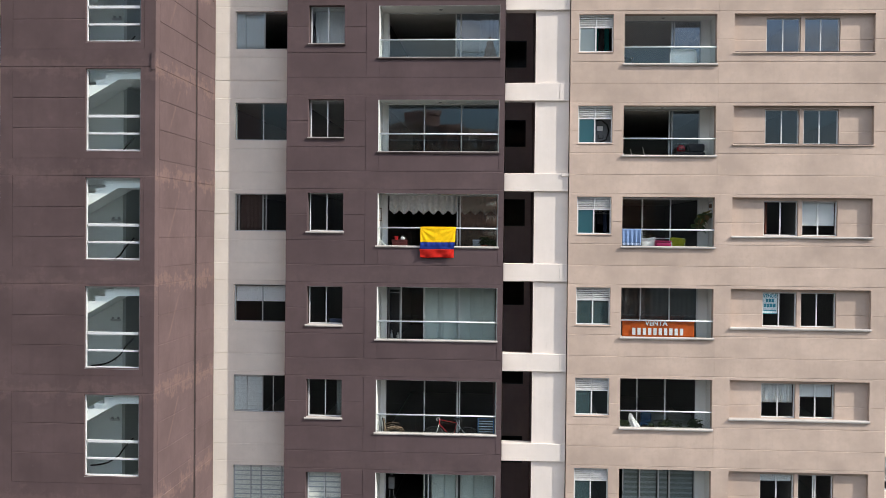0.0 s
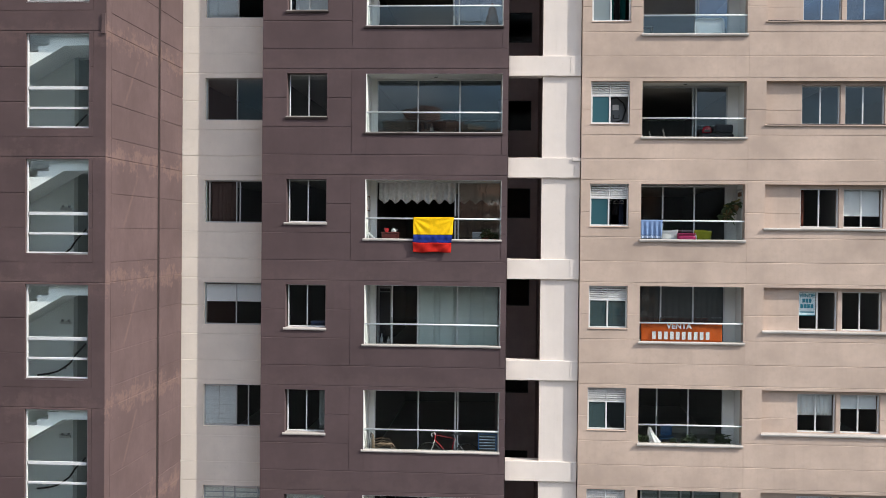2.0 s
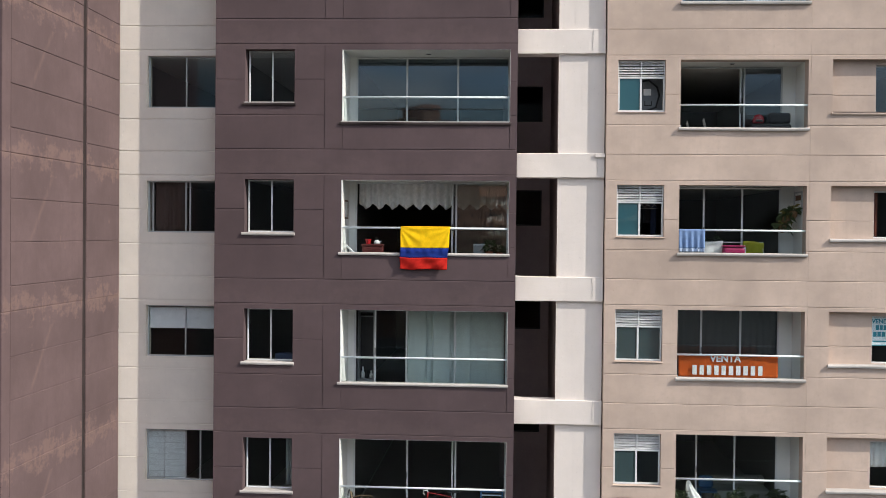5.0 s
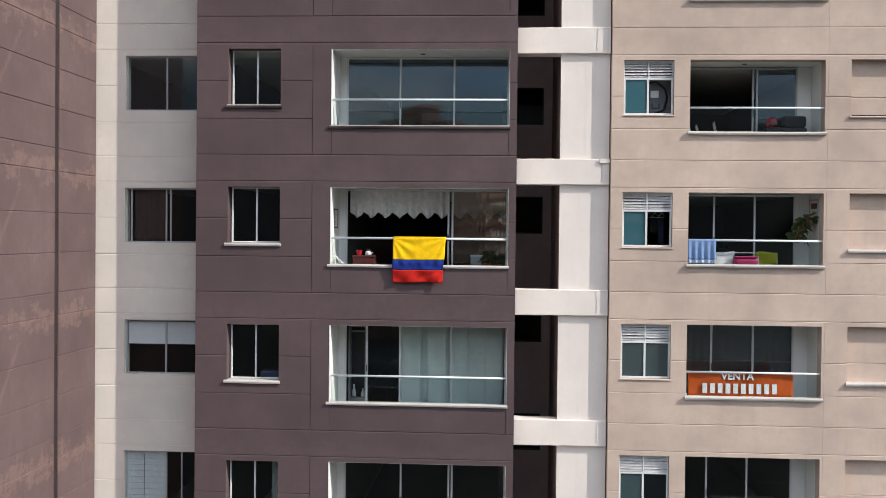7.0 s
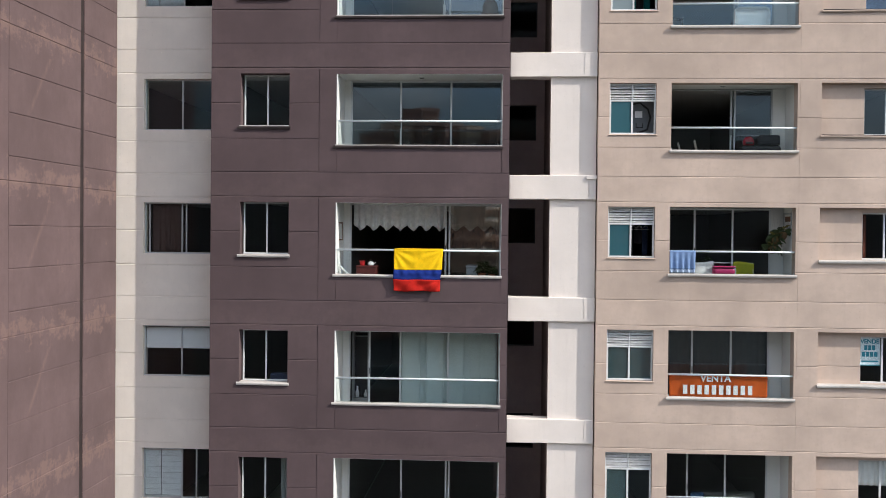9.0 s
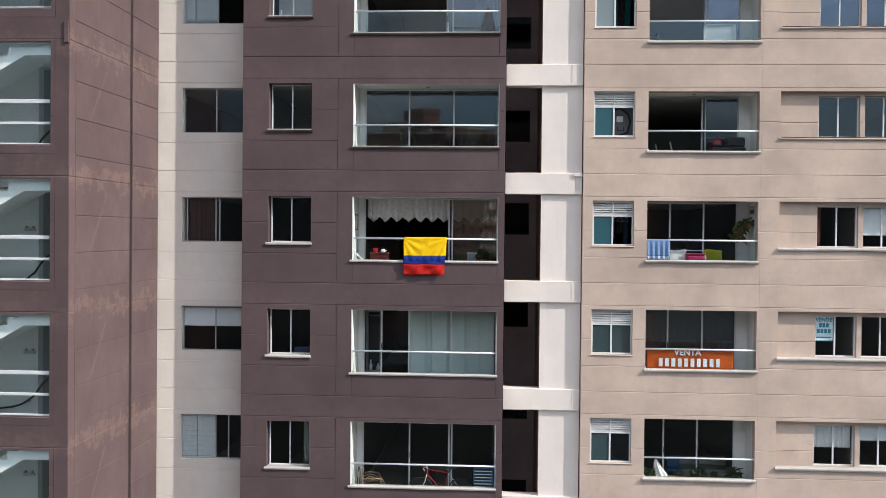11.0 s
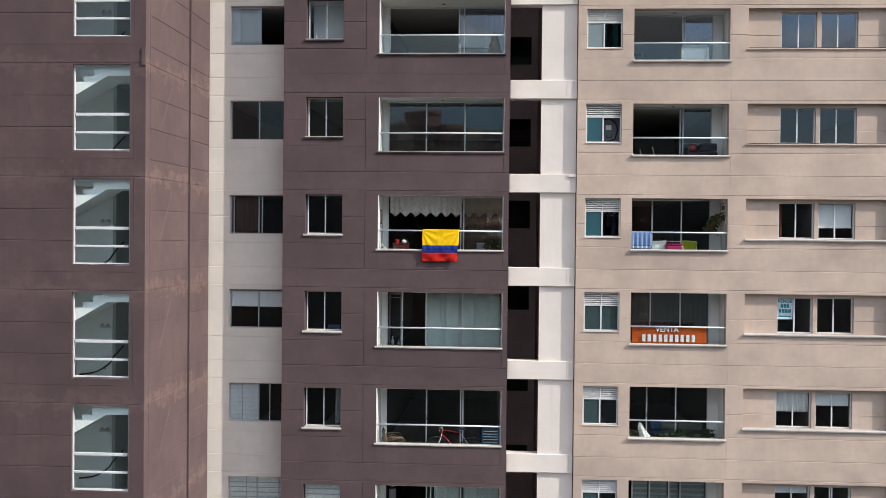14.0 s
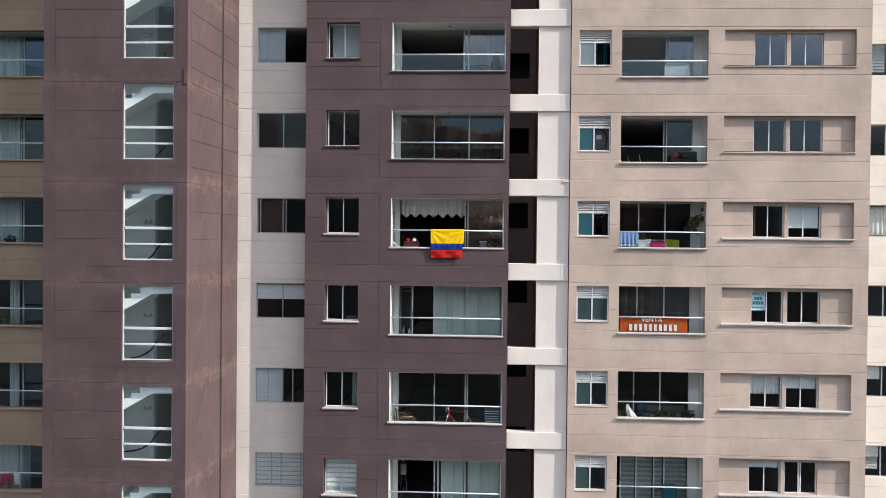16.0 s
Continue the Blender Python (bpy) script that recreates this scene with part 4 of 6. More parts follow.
def tower_block(x0, x1, y0, y1, h, material, label, bays):
    """A far apartment block whose facade looks back at the camera: floor bands, windows and parapets."""
    root = thing("apartment_building", (x0 + x1) / 2, (y0 + y1) / 2, 0, label, "building", "blocks across the valley")
    root.rotation_euler = (0, 0, radians(-38))
    w, d = x1 - x0, y1 - y0
    bm = bmesh.new()
    box(bm, -w / 2, w / 2, -d / 2, d / 2, 0, h)
    part("wall", bm, material, root)
    bm = bmesh.new()
    box(bm, -w / 2 - 0.2, w / 2 + 0.2, -d / 2 - 0.2, d / 2 + 0.2, h + 0.002, h + 0.9)
    part("roof", bm, material, root)
    step = w / bays
    bmw = bmesh.new()
    box(bmw, -step * 0.24, step * 0.24, 0.0, 0.05, 0.0, 1.45)
    wm = mesh_of("window", bmw, WIN_FAR)
    bms = bmesh.new()
    box(bms, -step * 0.40, step * 0.40, 0.0, 0.55, -0.16, 0.0)
    box(bms, -step * 0.40, step * 0.40, 0.50, 0.55, 0.0, 0.75)
    sm = mesh_of("balcony", bms, PALE_FAR)
    flank_step = d / 3
    bmb = bmesh.new()
    box(bmb, -w / 2 - 0.12, w / 2 + 0.12, -d / 2, d / 2 + 0.12, -0.13, 0.13)
    band = mesh_of("floor_band", bmb, SAND_FAR)
    for j in range(3, int(h / 2.7)):
        ob = new("floor_band", band)
        ob.parent = root
        ob.location = (0, 0, j * 2.7)
        for i in range(3):
            ob = new("window", wm)
            ob.parent = root
            ob.rotation_euler = (0, 0, radians(90))
            ob.location = (-w / 2 - 0.004, -d / 2 + flank_step * (i + 0.5), j * 2.7 + 0.8)
        for i in range(bays):
            ob = new("window", wm)
            ob.parent = root
            ob.location = (-w / 2 + step * (i + 0.5), d / 2 + 0.004, j * 2.7 + 0.8)
            if i % 2:
                ob = new("balcony", sm)
                ob.parent = root
                ob.location = (-w / 2 + step * (i + 0.5), d / 2 + 0.06, j * 2.7 + 0.5)
    return root


for x, h, mat in ((-27.0, 43.0, BRICK_FAR), (-22.5, 45.4, SAND_FAR), (-18.0, 48.2, BRICK_FAR), (-13.2, 45.0, BRICK_FAR), (-8.6, 44.2, SAND_FAR), (-4.0, 43.4, BRICK_FAR), (1.2, 44.0, BRICK_FAR), (6.4, 42.2, SAND_FAR), (12.0, 40.0, BRICK_FAR)):
    tower_block(x - 2.1, x + 2.1, -188, -180, h, mat, "distant slender brick apartment tower" if mat is BRICK_FAR else "distant slender sand-coloured apartment tower", 4)
tower_block(-8.0, 0.0, -168, -158, 31.5, BRICK_FAR, "distant brick apartment block", 8)
tower_block(13.2, 23.2, -139, -127, 29.0, BRICK_FAR, "distant orange brick apartment block", 5)
tower_block(-9.7, 9.3, -143, -133, 13.5, BRICK_FAR, "distant low orange brick block", 9)

FOREST = paint("hill_forest", (0.021, 0.027, 0.029), 0.95, scale=0.03, vary=0.6)
bm = bmesh.new()
grid = []
for i in range(91):
    a = math.pi + math.pi * (i / 90.0) * 1.1 - 0.16
    line = []
    for j in range(9):
        r = 330 + 75 * j
        crest = 62 + 30 * noise.noise(Vector((a * 2.1, 0.3, 1.7))) + 16 * noise.noise(Vector((a * 6.3, 2.0, 0.4))) + 26 * math.cos(a - math.pi * 1.72) + 45 * math.exp(-((a - math.pi * 1.5 - 0.04) / 0.15) ** 2)
        z = crest * math.sin(min(1.0, j / 4.5) * math.pi / 2) * (1.0 + 0.09 * max(0, j - 4)) + 9 * noise.noise(Vector((a * 15, r * 0.02, 0)))
        line.append(bm.verts.new((r * math.cos(a), 1.8 * r * math.sin(a), (z - 1 if j else -4.0))))
    grid.append(line)
for u, w in zip(grid, grid[1:]):
    for j in range(8):
        bm.faces.new((u[j], w[j], w[j + 1], u[j + 1]))
tagged(part("backdrop", bm, FOREST, smooth=True), "dark wooded hills across the valley", "hills", kind="structure")

# ---------------------------------------------------------------- colours of the loose things
YELLOW = cloth("flag_yellow", (0.90, 0.58, 0.015), 0.25)
BLUE = cloth("flag_blue", (0.022, 0.045, 0.24), 0.25)
RED = cloth("flag_red", (0.60, 0.03, 0.022), 0.25)
ORANGE = cloth("orange_banner", (0.68, 0.135, 0.03), 0.3)
TOWEL_PALE = cloth("pale_towel_fringe", (0.40, 0.50, 0.66), 0.2)
TOWEL_BLUE = cloth("pale_blue_towel", (0.22, 0.33, 0.55), 0.2)
LIME = cloth("lime_cloth", (0.36, 0.37, 0.03), 0.25)
TEAL_CLOTH = cloth("teal_cloth", (0.02, 0.20, 0.20), 0.2)
DARK_CLOTH = cloth("dark_cloth", (0.05, 0.045, 0.05), 0.1)
MAGENTA = paint("magenta_plastic", (0.38, 0.022, 0.10), 0.4)
HELMET_RED = paint("dark_red_gloss", (0.20, 0.008, 0.018), 0.12)
RED_PAINT = paint("red_gloss_paint", (0.48, 0.02, 0.025), 0.25)
DARK_RED = paint("dark_red_clay", (0.10, 0.016, 0.013), 0.6)
DARK_CLAY = paint("dark_brown_clay", (0.10, 0.065, 0.055), 0.7)
TERRACOTTA = paint("terracotta", (0.32, 0.10, 0.05), 0.75)
WOOD = paint("brown_wood", (0.16, 0.075, 0.035), 0.6, scale=14)
CANE = paint("pale_cane", (0.25, 0.175, 0.11), 0.55, scale=25)
RUBBER = paint("black_rubber", (0.018, 0.018, 0.018), 0.7)
BLUE_PAINT = paint("blue_paint", (0.05, 0.15, 0.32), 0.4)
SLAT_BLUE = paint("bluish_white_slat", (0.62, 0.72, 0.80), 0.4)
TEAL_PLASTIC = paint("teal_plastic", (0.012, 0.12, 0.15), 0.35)
LEAF = paint("green_leaf", (0.038, 0.060, 0.020), 0.55, vary=0.35, scale=20)
LEAF_DRY = paint("yellow_leaf", (0.20, 0.17, 0.04), 0.6, vary=0.3, scale=20)
BASKET = paint("brown_fibre", (0.13, 0.075, 0.035), 0.85, scale=40, bump_d=0.006)
BAG_BLACK = paint("black_fabric", (0.014, 0.016, 0.022), 0.8)
MACHINE = paint("dark_grey_enamel", (0.13, 0.14, 0.15), 0.45)
NET_GREY = paint("net_cord", (0.40, 0.41, 0.42), 0.7)
PALE_WOOD = paint("pale_wood", (0.52, 0.46, 0.40), 0.5, scale=20)
SOFA_CLOTH = paint("grey_sofa_cloth", (0.42, 0.43, 0.39), 0.85)
NAVY = paint("navy_fabric", (0.025, 0.04, 0.09), 0.8)
GREY_PLASTIC = paint("grey_plastic", (0.24, 0.25, 0.26), 0.45)
PINK = cloth("pink_cloth", (0.55, 0.06, 0.12), 0.2)
POSTER_BLUE = paint("poster_teal_ink", (0.03, 0.27, 0.36), 0.6)
PAPER = paint("poster_paper", (0.80, 0.88, 0.92), 0.6)


def grid_cloth(name, x0, x1, z0, z1, fn, material, parent=None, n=28, m=14, label=""):
    """A sheet over x and z whose points fn moves; about 3 mm thick."""
    bm = bmesh.new()
    g = []
    for i in range(n + 1):
        g.append([bm.verts.new(fn(x0 + (x1 - x0) * i / n, z0 + (z1 - z0) * j / m)) for j in range(m + 1)])
    for i in range(n):
        for j in range(m):
            bm.faces.new((g[i][j], g[i + 1][j], g[i + 1][j + 1], g[i][j + 1]))
    bmesh.ops.recalc_face_normals(bm, faces=bm.faces)
    bmesh.ops.solidify(bm, geom=bm.faces[:], thickness=0.003)
    return part(name, bm, material, parent, label, True)


def leaves(bm, cx, cy, cz, n, length, spread, rnd, droop=0.4, up=0.6):
    """Pointed, folded leaves that fan out from one point."""
    for _ in range(n):
        a = rnd.uniform(0, 2 * math.pi)
        rise = rnd.uniform(-droop, up)
        L = length * rnd.uniform(0.6, 1.15)
        w = L * rnd.uniform(0.10, 0.17)
        d = Vector((math.cos(a), math.sin(a), rise)).normalized()
        s = d.cross(Vector((0, 0, 1))).normalized() * w
        base = Vector((cx, cy, cz)) + Vector((rnd.uniform(-1, 1), rnd.uniform(-1, 1), rnd.uniform(-0.5, 0.5))) * spread
        mid, tip = base + d * L * 0.55 + Vector((0, 0, 0.02)), base + d * L + Vector((0, 0, -0.35 * L * droop))
        v = [bm.verts.new(p) for p in (base, mid + s, tip, mid - s)]
        bm.faces.new((v[0], v[1], v[2]))
        bm.faces.new((v[0], v[2], v[3]))


def potted_plant(x, y, z, h_pot, r_pot, length, label, seed, n=60, pot=TERRACOTTA, leaf=LEAF):
    root = thing("potted_plant", x, y, z, label, "plant")
    bm = bmesh.new()
    lathe(bm, [(r_pot * 0.68, 0), (r_pot * 0.95, h_pot * 0.85), (r_pot * 1.08, h_pot * 0.86), (r_pot * 1.08, h_pot), (r_pot * 0.9, h_pot), (r_pot * 0.85, h_pot * 0.9)], 0, 0, 0, 14)
    part("pot", bm, pot, root, smooth=False)
    rnd = random.Random(seed)
    bm = bmesh.new()
    leaves(bm, 0, 0, h_pot + length * 0.35, n, length, r_pot * 0.7, rnd)
    leaves(bm, 0, 0, h_pot + length * 0.9, n // 2, length * 0.7, r_pot * 0.6, rnd)
    part("foliage", bm, leaf, root)
    return root


def stool(x, y, z, w, h, label, material=WOOD):
    root = thing("stool", x, y, z, label, "stool")
    bm = bmesh.new()
    rbox(bm, -w / 2, w / 2, -0.12, 0.12, h - 0.03, h, 0.006, 1)
    part("seat", bm, material, root)
    for sx in (-1, 1):
        for sy in (-1, 1):
            bm = bmesh.new()
            rbox(bm, sx * (w / 2 - 0.03) - 0.017, sx * (w / 2 - 0.03) + 0.017, sy * 0.09 - 0.017, sy * 0.09 + 0.017, 0, h - 0.031, 0.003, 1)
            part("leg", bm, material, root)
    return root


FLOOR = -1.95     # balcony floor below the head of its opening

# ---------------------------------------------------------------- row 1, brown balcony
t = top(1)
stool(0.681, 16.56, t + FLOOR, 0.36, 0.50, "low wooden stool under a terracotta ornament")
bm = bmesh.new()
lathe(bm, [(0.13, 0.0), (0.15, 0.05), (0.145, 0.16), (0.115, 0.22), (0.125, 0.28), (0.10, 0.36), (0.075, 0.40), (0.085, 0.46), (0.06, 0.52), (0.03, 0.55), (0.035, 0.58), (0.012, 0.63)], 0, 0, 0, 20)
for v in bm.verts:
    v.co.x, v.co.y, v.co.z = v.co.x * 1.3, v.co.y * 1.3, v.co.z * 1.12
ob = part("garden_ornament", bm, DARK_CLAY, smooth=True)
ob.location = (0.655, 16.56, t + FLOOR + 0.50)
tagged(ob, "brown bottle-shaped clay ornament on a balcony stool", "ornament")
for x, z0, z1 in ((-2.218, -1.15, -0.62), (-0.298, -1.36, -1.0)):
    bm = bmesh.new()
    tube(bm, [(0, 0, 0), (0, -0.05, 0.01), (0, -0.05, z1 - z0 - 0.01), (0, 0, z1 - z0)], 0.012, 8)
    ob = part("grab_handle", bm, WHITE, smooth=True)
    ob.location = (x, 16.963, t + z0)
    tagged(ob, "white bar handle fixed beside a balcony door", "handle")


def ceiling_spot(x, y, z):
    root = thing("ceiling_lamp", x, y, z, "small dark recessed ceiling lamp, switched off", "lamp", "balcony ceiling lamps")
    bm = bmesh.new()
    lathe(bm, [(0.055, -0.012), (0.06, -0.004), (0.06, 0.0)], 0, 0, 0, 16)
    part("ring", bm, ALU_GREY, root, smooth=False)
    bm = bmesh.new()
    lathe(bm, [(0.042, -0.016), (0.042, -0.0125)], 0, 0, 0, 14)
    part("lens", bm, BLACK, root)


for k in (1, 2, 3):
    ceiling_spot(-0.739, 16.60, head(k) + 0.012)
    ceiling_spot(5.635, 17.898, top(k) + 0.045)
curtain("curtain", 0.333, 0.893, top(1) - 1.9, top(1), 17.235, WHITE_CLOTH, "white curtain behind a balcony door", 5, 0.025)

# ---------------------------------------------------------------- row 3, brown balcony: flag, pelmet curtain, plants
t = top(3)
flag = thing("flag", -0.718, 16.0, t - 0.90, "yellow, blue and red striped flag draped over a balcony rail", "flag")


def flag_point(x, z):
    """Flag cloth: over the rail, out past the sill, hanging with shallow folds and a drift to one side low down."""
    s = -z / 0.83
    out = 0.018 - 0.082 * min(1, s * 1.75) + 0.022 * max(0, (s - 0.72) / 0.28)
    fold = 0.0
    # creases that fan out from the two upper corners, and from the lower outer one
    for cx, cz, amp, waves, ph in ((-0.5, 0.0, 0.050, 13, 0.4), (0.5, 0.0, 0.050, 15, 1.7), (0.5, 0.58, 0.060, 12, 0.9)):
        dx, dz = abs(x - cx) + 0.02, abs(0.83 * s - cz) + 0.01
        r = math.hypot(dx, dz)
        ang = math.atan2(dz, dx)
        fold -= amp * min(r, 0.4) * (1 + math.sin(ang * waves + ph)) * max(0.0, 1 - r / 0.75) * (1 if cz == 0.0 else max(0.0, min(1.0, s * 3 - 1.6)))
    low = max(0.0, (s - 0.45) / 0.55)
    fold -= 0.018 * low * (1 + math.sin(x * 12 - s * 11 + 0.6)) + 0.007 * low * (1 + math.sin(x * 27 + 14 * s))
    fold -= 0.010 * max(0, 1 - abs(s - 0.54) * 12) * (1 + math.sin(x * 37))
    sag = 0.016 * math.sin((x + 0.5) * math.pi) * s
    return (x * (1 - 0.06 * s) - 0.035 * s + 0.006 * math.sin(z * 14), out + fold, z - sag - 0.012 + 0.012 * math.sin(x * 8 + 1) * low)


grid_cloth("yellow_band", -0.495, 0.495, -0.395, 0.0, flag_point, YELLOW, flag, 44, 18)
grid_cloth("blue_band", -0.495, 0.495, -0.585, -0.395, flag_point, BLUE, flag, 44, 10)
grid_cloth("red_band", -0.495, 0.495, -0.815, -0.585, flag_point, RED, flag, 44, 10)
grid_cloth("rail_fold", -0.495, 0.495, 0.0, 1.0, lambda x, z: (x, 0.045 - 0.030 * math.cos(z * math.pi), -0.013 + 0.030 * math.sin(z * math.pi)), YELLOW, flag, 12, 8)

curtain("pelmet_curtain", -2.215, -0.237, t - 0.535, t + 0.045, 17.235, ROLLER, "white pelmet curtain with a zigzag lower edge", 13, 0.042, 0, 7)
curtain("pelmet_curtain", -0.177, 0.860, t - 0.535, t + 0.045, 17.235, WHITE_CLOTH, "white pelmet curtain with a zigzag edge behind glass", 4, 0.016, 0, 3.5)
frame_th = thing("picture_frame", -2.41, 16.343, t - 0.36, "narrow dark-framed picture on the white balcony wall", "picture")
bm = bmesh.new()
cells(bm, (0.0, 0.46, -0.38, 0.0), [(0.03, 0.43, -0.35, -0.03)], -0.02, 0.0)
ob = part("frame", bm, WOOD, frame_th)
ob.rotation_euler = (0, 0, radians(90))
bm = bmesh.new()
box(bm, 0.03, 0.43, -0.008, -0.002, -0.35, -0.03)
ob = part("picture", bm, PAPER, frame_th)
ob.rotation_euler = (0, 0, radians(90))
cabinet = thing("cabinet", -1.84, 16.62, t + FLOOR, "low dark red wooden cabinet on a balcony", "cabinet")
bm = bmesh.new()
rbox(bm, -0.21, 0.21, -0.14, 0.14, 0.0, 0.66, 0.008, 2)
part("body", bm, DARK_RED, cabinet)
bm = bmesh.new()
rbox(bm, -0.225, 0.225, -0.155, 0.150, 0.661, 0.695, 0.008, 2)
part("top_board", bm, DARK_RED, cabinet)
for sx in (-1, 1):
    bm = bmesh.new()
    rbox(bm, sx * 0.10 - 0.092, sx * 0.10 + 0.092, -0.152, -0.141, 0.05, 0.63, 0.004, 1)
    door = part("cabinet_door", bm, DARK_RED, cabinet)
    bm = bmesh.new()
    lathe(bm, [(0.006, 0.0), (0.012, 0.008), (0.010, 0.02)], sx * 0.03, -0.160, 0.40, 8)
    part("knob", bm, WOOD, door)
bm = bmesh.new()
lathe(bm, [(0.045, 0), (0.062, 0.085), (0.070, 0.087), (0.070, 0.10), (0.056, 0.10), (0.05, 0.06)], 0, 0, 0, 16)
ob = part("flower_pot", bm, RED_PAINT)
ob.location = (-1.94, 16.60, t + FLOOR + 0.695)
tagged(ob, "small glossy red flower pot on a cabinet", "pot")
kettle = thing("kettle", -1.76, 16.58, t + FLOOR + 0.695, "small polished metal kettle on a red cabinet", "kettle")
bm = bmesh.new()
lathe(bm, [(0.055, 0.0), (0.065, 0.02), (0.058, 0.06), (0.03, 0.085), (0.008, 0.09)], 0, 0, 0, 16)
part("body", bm, ALU, kettle, smooth=True)
bm = bmesh.new()
tube(bm, [(0.055, 0, 0.03), (0.085, 0, 0.055), (0.095, 0, 0.075)], 0.010, 8, 0.6)
part("spout", bm, ALU, kettle, smooth=True)
bm = bmesh.new()
tube(bm, [(-0.045, 0, 0.075), (-0.03, 0, 0.115), (0.0, 0, 0.128), (0.03, 0, 0.115), (0.045, 0, 0.075)], 0.006, 6)
part("handle", bm, BLACK, kettle, smooth=True)
for y, length, lean in ((16.35, 0.98, -47), (16.41, 0.86, -41)):
    bm = bmesh.new()
    rbox(bm, -0.012, 0.012, -0.025, 0.025, 0.0, length, 0.005, 2)
    ob = part("plank", bm, WHITE)
    ob.location = (-2.365 - length * math.sin(radians(lean)), y, t + FLOOR + 0.012)
    ob.rotation_euler = (0, radians(lean), 0)
    tagged(ob, "narrow white plank leaning against the balcony wall", "plank", "leaning planks")
stool(0.47, 16.56, t + FLOOR, 0.72, 0.42, "low wooden bench with potted plants")
potted_plant(0.545, 16.50, t + FLOOR + 0.42, 0.15, 0.075, 0.20, "tall dark spiky plant in a clay pot", 7, 60)
potted_plant(0.745, 16.54, t + FLOOR + 0.42, 0.13, 0.07, 0.13, "bushy green plant in a clay pot", 9, 80)
crate = thing("storage_box", 0.33, 16.60, t + FLOOR + 0.42, "grey plastic box on a low bench", "box")
bm = bmesh.new()
rbox(bm, -0.11, 0.11, -0.10, 0.10, 0.0, 0.27, 0.012, 2)
part("body", bm, GREY_PLASTIC, crate)
bm = bmesh.new()
rbox(bm, -0.12, 0.12, -0.11, 0.11, 0.271, 0.295, 0.008, 2)
part("lid", bm, ALU_GREY, crate)

# ---------------------------------------------------------------- row 4, brown balcony
t = top(4)
panel_curtain([-1.147, -0.787, -0.627, -0.277, -0.167, 0.153, 0.513, 0.843], t - 1.9, t, 17.217, PANEL_CLOTH, "pale grey-green panel curtain behind a balcony door")
cab = thing("display_shelf", -2.238, 17.271, t - 1.93, "narrow grey shelf with small ornaments", "shelf")
bm = bmesh.new()
cells(bm, (0, 0.36, 0.0, 1.86), [(0.03, 0.33, 0.40, 1.82)], 0.0, 0.28)
part("body", bm, GREY_PLASTIC, cab)
bm = bmesh.new()
box(bm, 0.031, 0.329, 0.24, 0.27, 0.40, 1.82)
part("back_panel", bm, BLACK, cab)
for zz in (1.72,):
    bm = bmesh.new()
    box(bm, 0.031, 0.329, 0.03, 0.239, zz, zz + 0.02)
    part("shelf_board", bm, GREY_PLASTIC, cab)
for i, (x, h) in enumerate(((-2.145, 0.24), (-2.055, 0.18), (-1.965, 0.16))):
    bm = bmesh.new()
    lathe(bm, [(0.035, 0), (0.045, h * 0.4), (0.018, h * 0.7), (0.020, h)], 0, 0, 0, 12)
    ob = part("bottle", bm, WHITE if i != 1 else BLACK, smooth=True)
    ob.location = (x, 17.452, t - 1.53)
    tagged(ob, "small white bottle on a shelf" if i != 1 else "small black bottle on a shelf", "bottle", "bottles on the shelf")

# ---------------------------------------------------------------- row 5, brown balcony: bicycle, cane chairs, folding rack
t = top(5)
bike = thing("bicycle", -0.339, 16.56, t + FLOOR, "red road bicycle leaning on a balcony", "bicycle")
bike.scale = (0.96, 0.96, 0.955)


def bike_part(name, pts, r, mat, label=""):
    bm = bmesh.new()
    tube(bm, pts, r, 8)
    return part(name, bm, mat, bike, label, True)


def wheel(cx):
    ring = [(cx + 0.32 * math.cos(a), 0, 0.335 + 0.32 * math.sin(a)) for a in [2 * math.pi * i / 28 for i in range(29)]]
    tyre = bike_part("tyre", ring, 0.013, RUBBER)
    bm = bmesh.new()
    for i in range(14):
        a = 2 * math.pi * i / 14
        tube(bm, [(cx, 0, 0.335), (cx + 0.31 * math.cos(a), 0, 0.335 + 0.31 * math.sin(a))], 0.0015, 4)
    part("spokes", bm, GREY_PLASTIC, tyre)


wheel(-0.50)
wheel(0.50)
BOTTOM, SEAT_TOP, HEAD_T, HEAD_B = (0.06, 0, 0.30), (0.17, 0, 0.775), (-0.33, 0, 0.86), (-0.35, 0, 0.74)
bike_part("top_tube", [SEAT_TOP, HEAD_T], 0.010, RED_PAINT)
bike_part("down_tube", [BOTTOM, HEAD_B], 0.014, RED_PAINT)
bike_part("seat_tube", [BOTTOM, SEAT_TOP], 0.010, RED_PAINT)
bike_part("head_tube", [HEAD_B, HEAD_T], 0.015, RED_PAINT)
bike_part("chain_stay", [BOTTOM, (0.50, 0.02, 0.335)], 0.009, WHITE)
bike_part("seat_stay", [SEAT_TOP, (0.50, 0.02, 0.335)], 0.011, WHITE)
bike_part("fork", [HEAD_B, (-0.40, 0.0, 0.55), (-0.50, 0.02, 0.335)], 0.011, WHITE, "white front fork")
bike_part("handlebar", [(-0.34, 0.11, 0.93), (-0.36, 0, 0.93), (-0.36, -0.11, 0.93), (-0.42, -0.11, 0.925), (-0.43, -0.11, 0.87), (-0.39, -0.11, 0.84)], 0.009, WHITE)
bike_part("stem", [HEAD_T, (-0.36, 0, 0.93)], 0.016, WHITE)
bike_part("seat_post", [SEAT_TOP, (0.20, 0, 0.87)], 0.012, BLACK)
bm = bmesh.new()
rbox(bm, 0.08, 0.33, -0.055, 0.055, 0.87, 0.905, 0.016, 2)
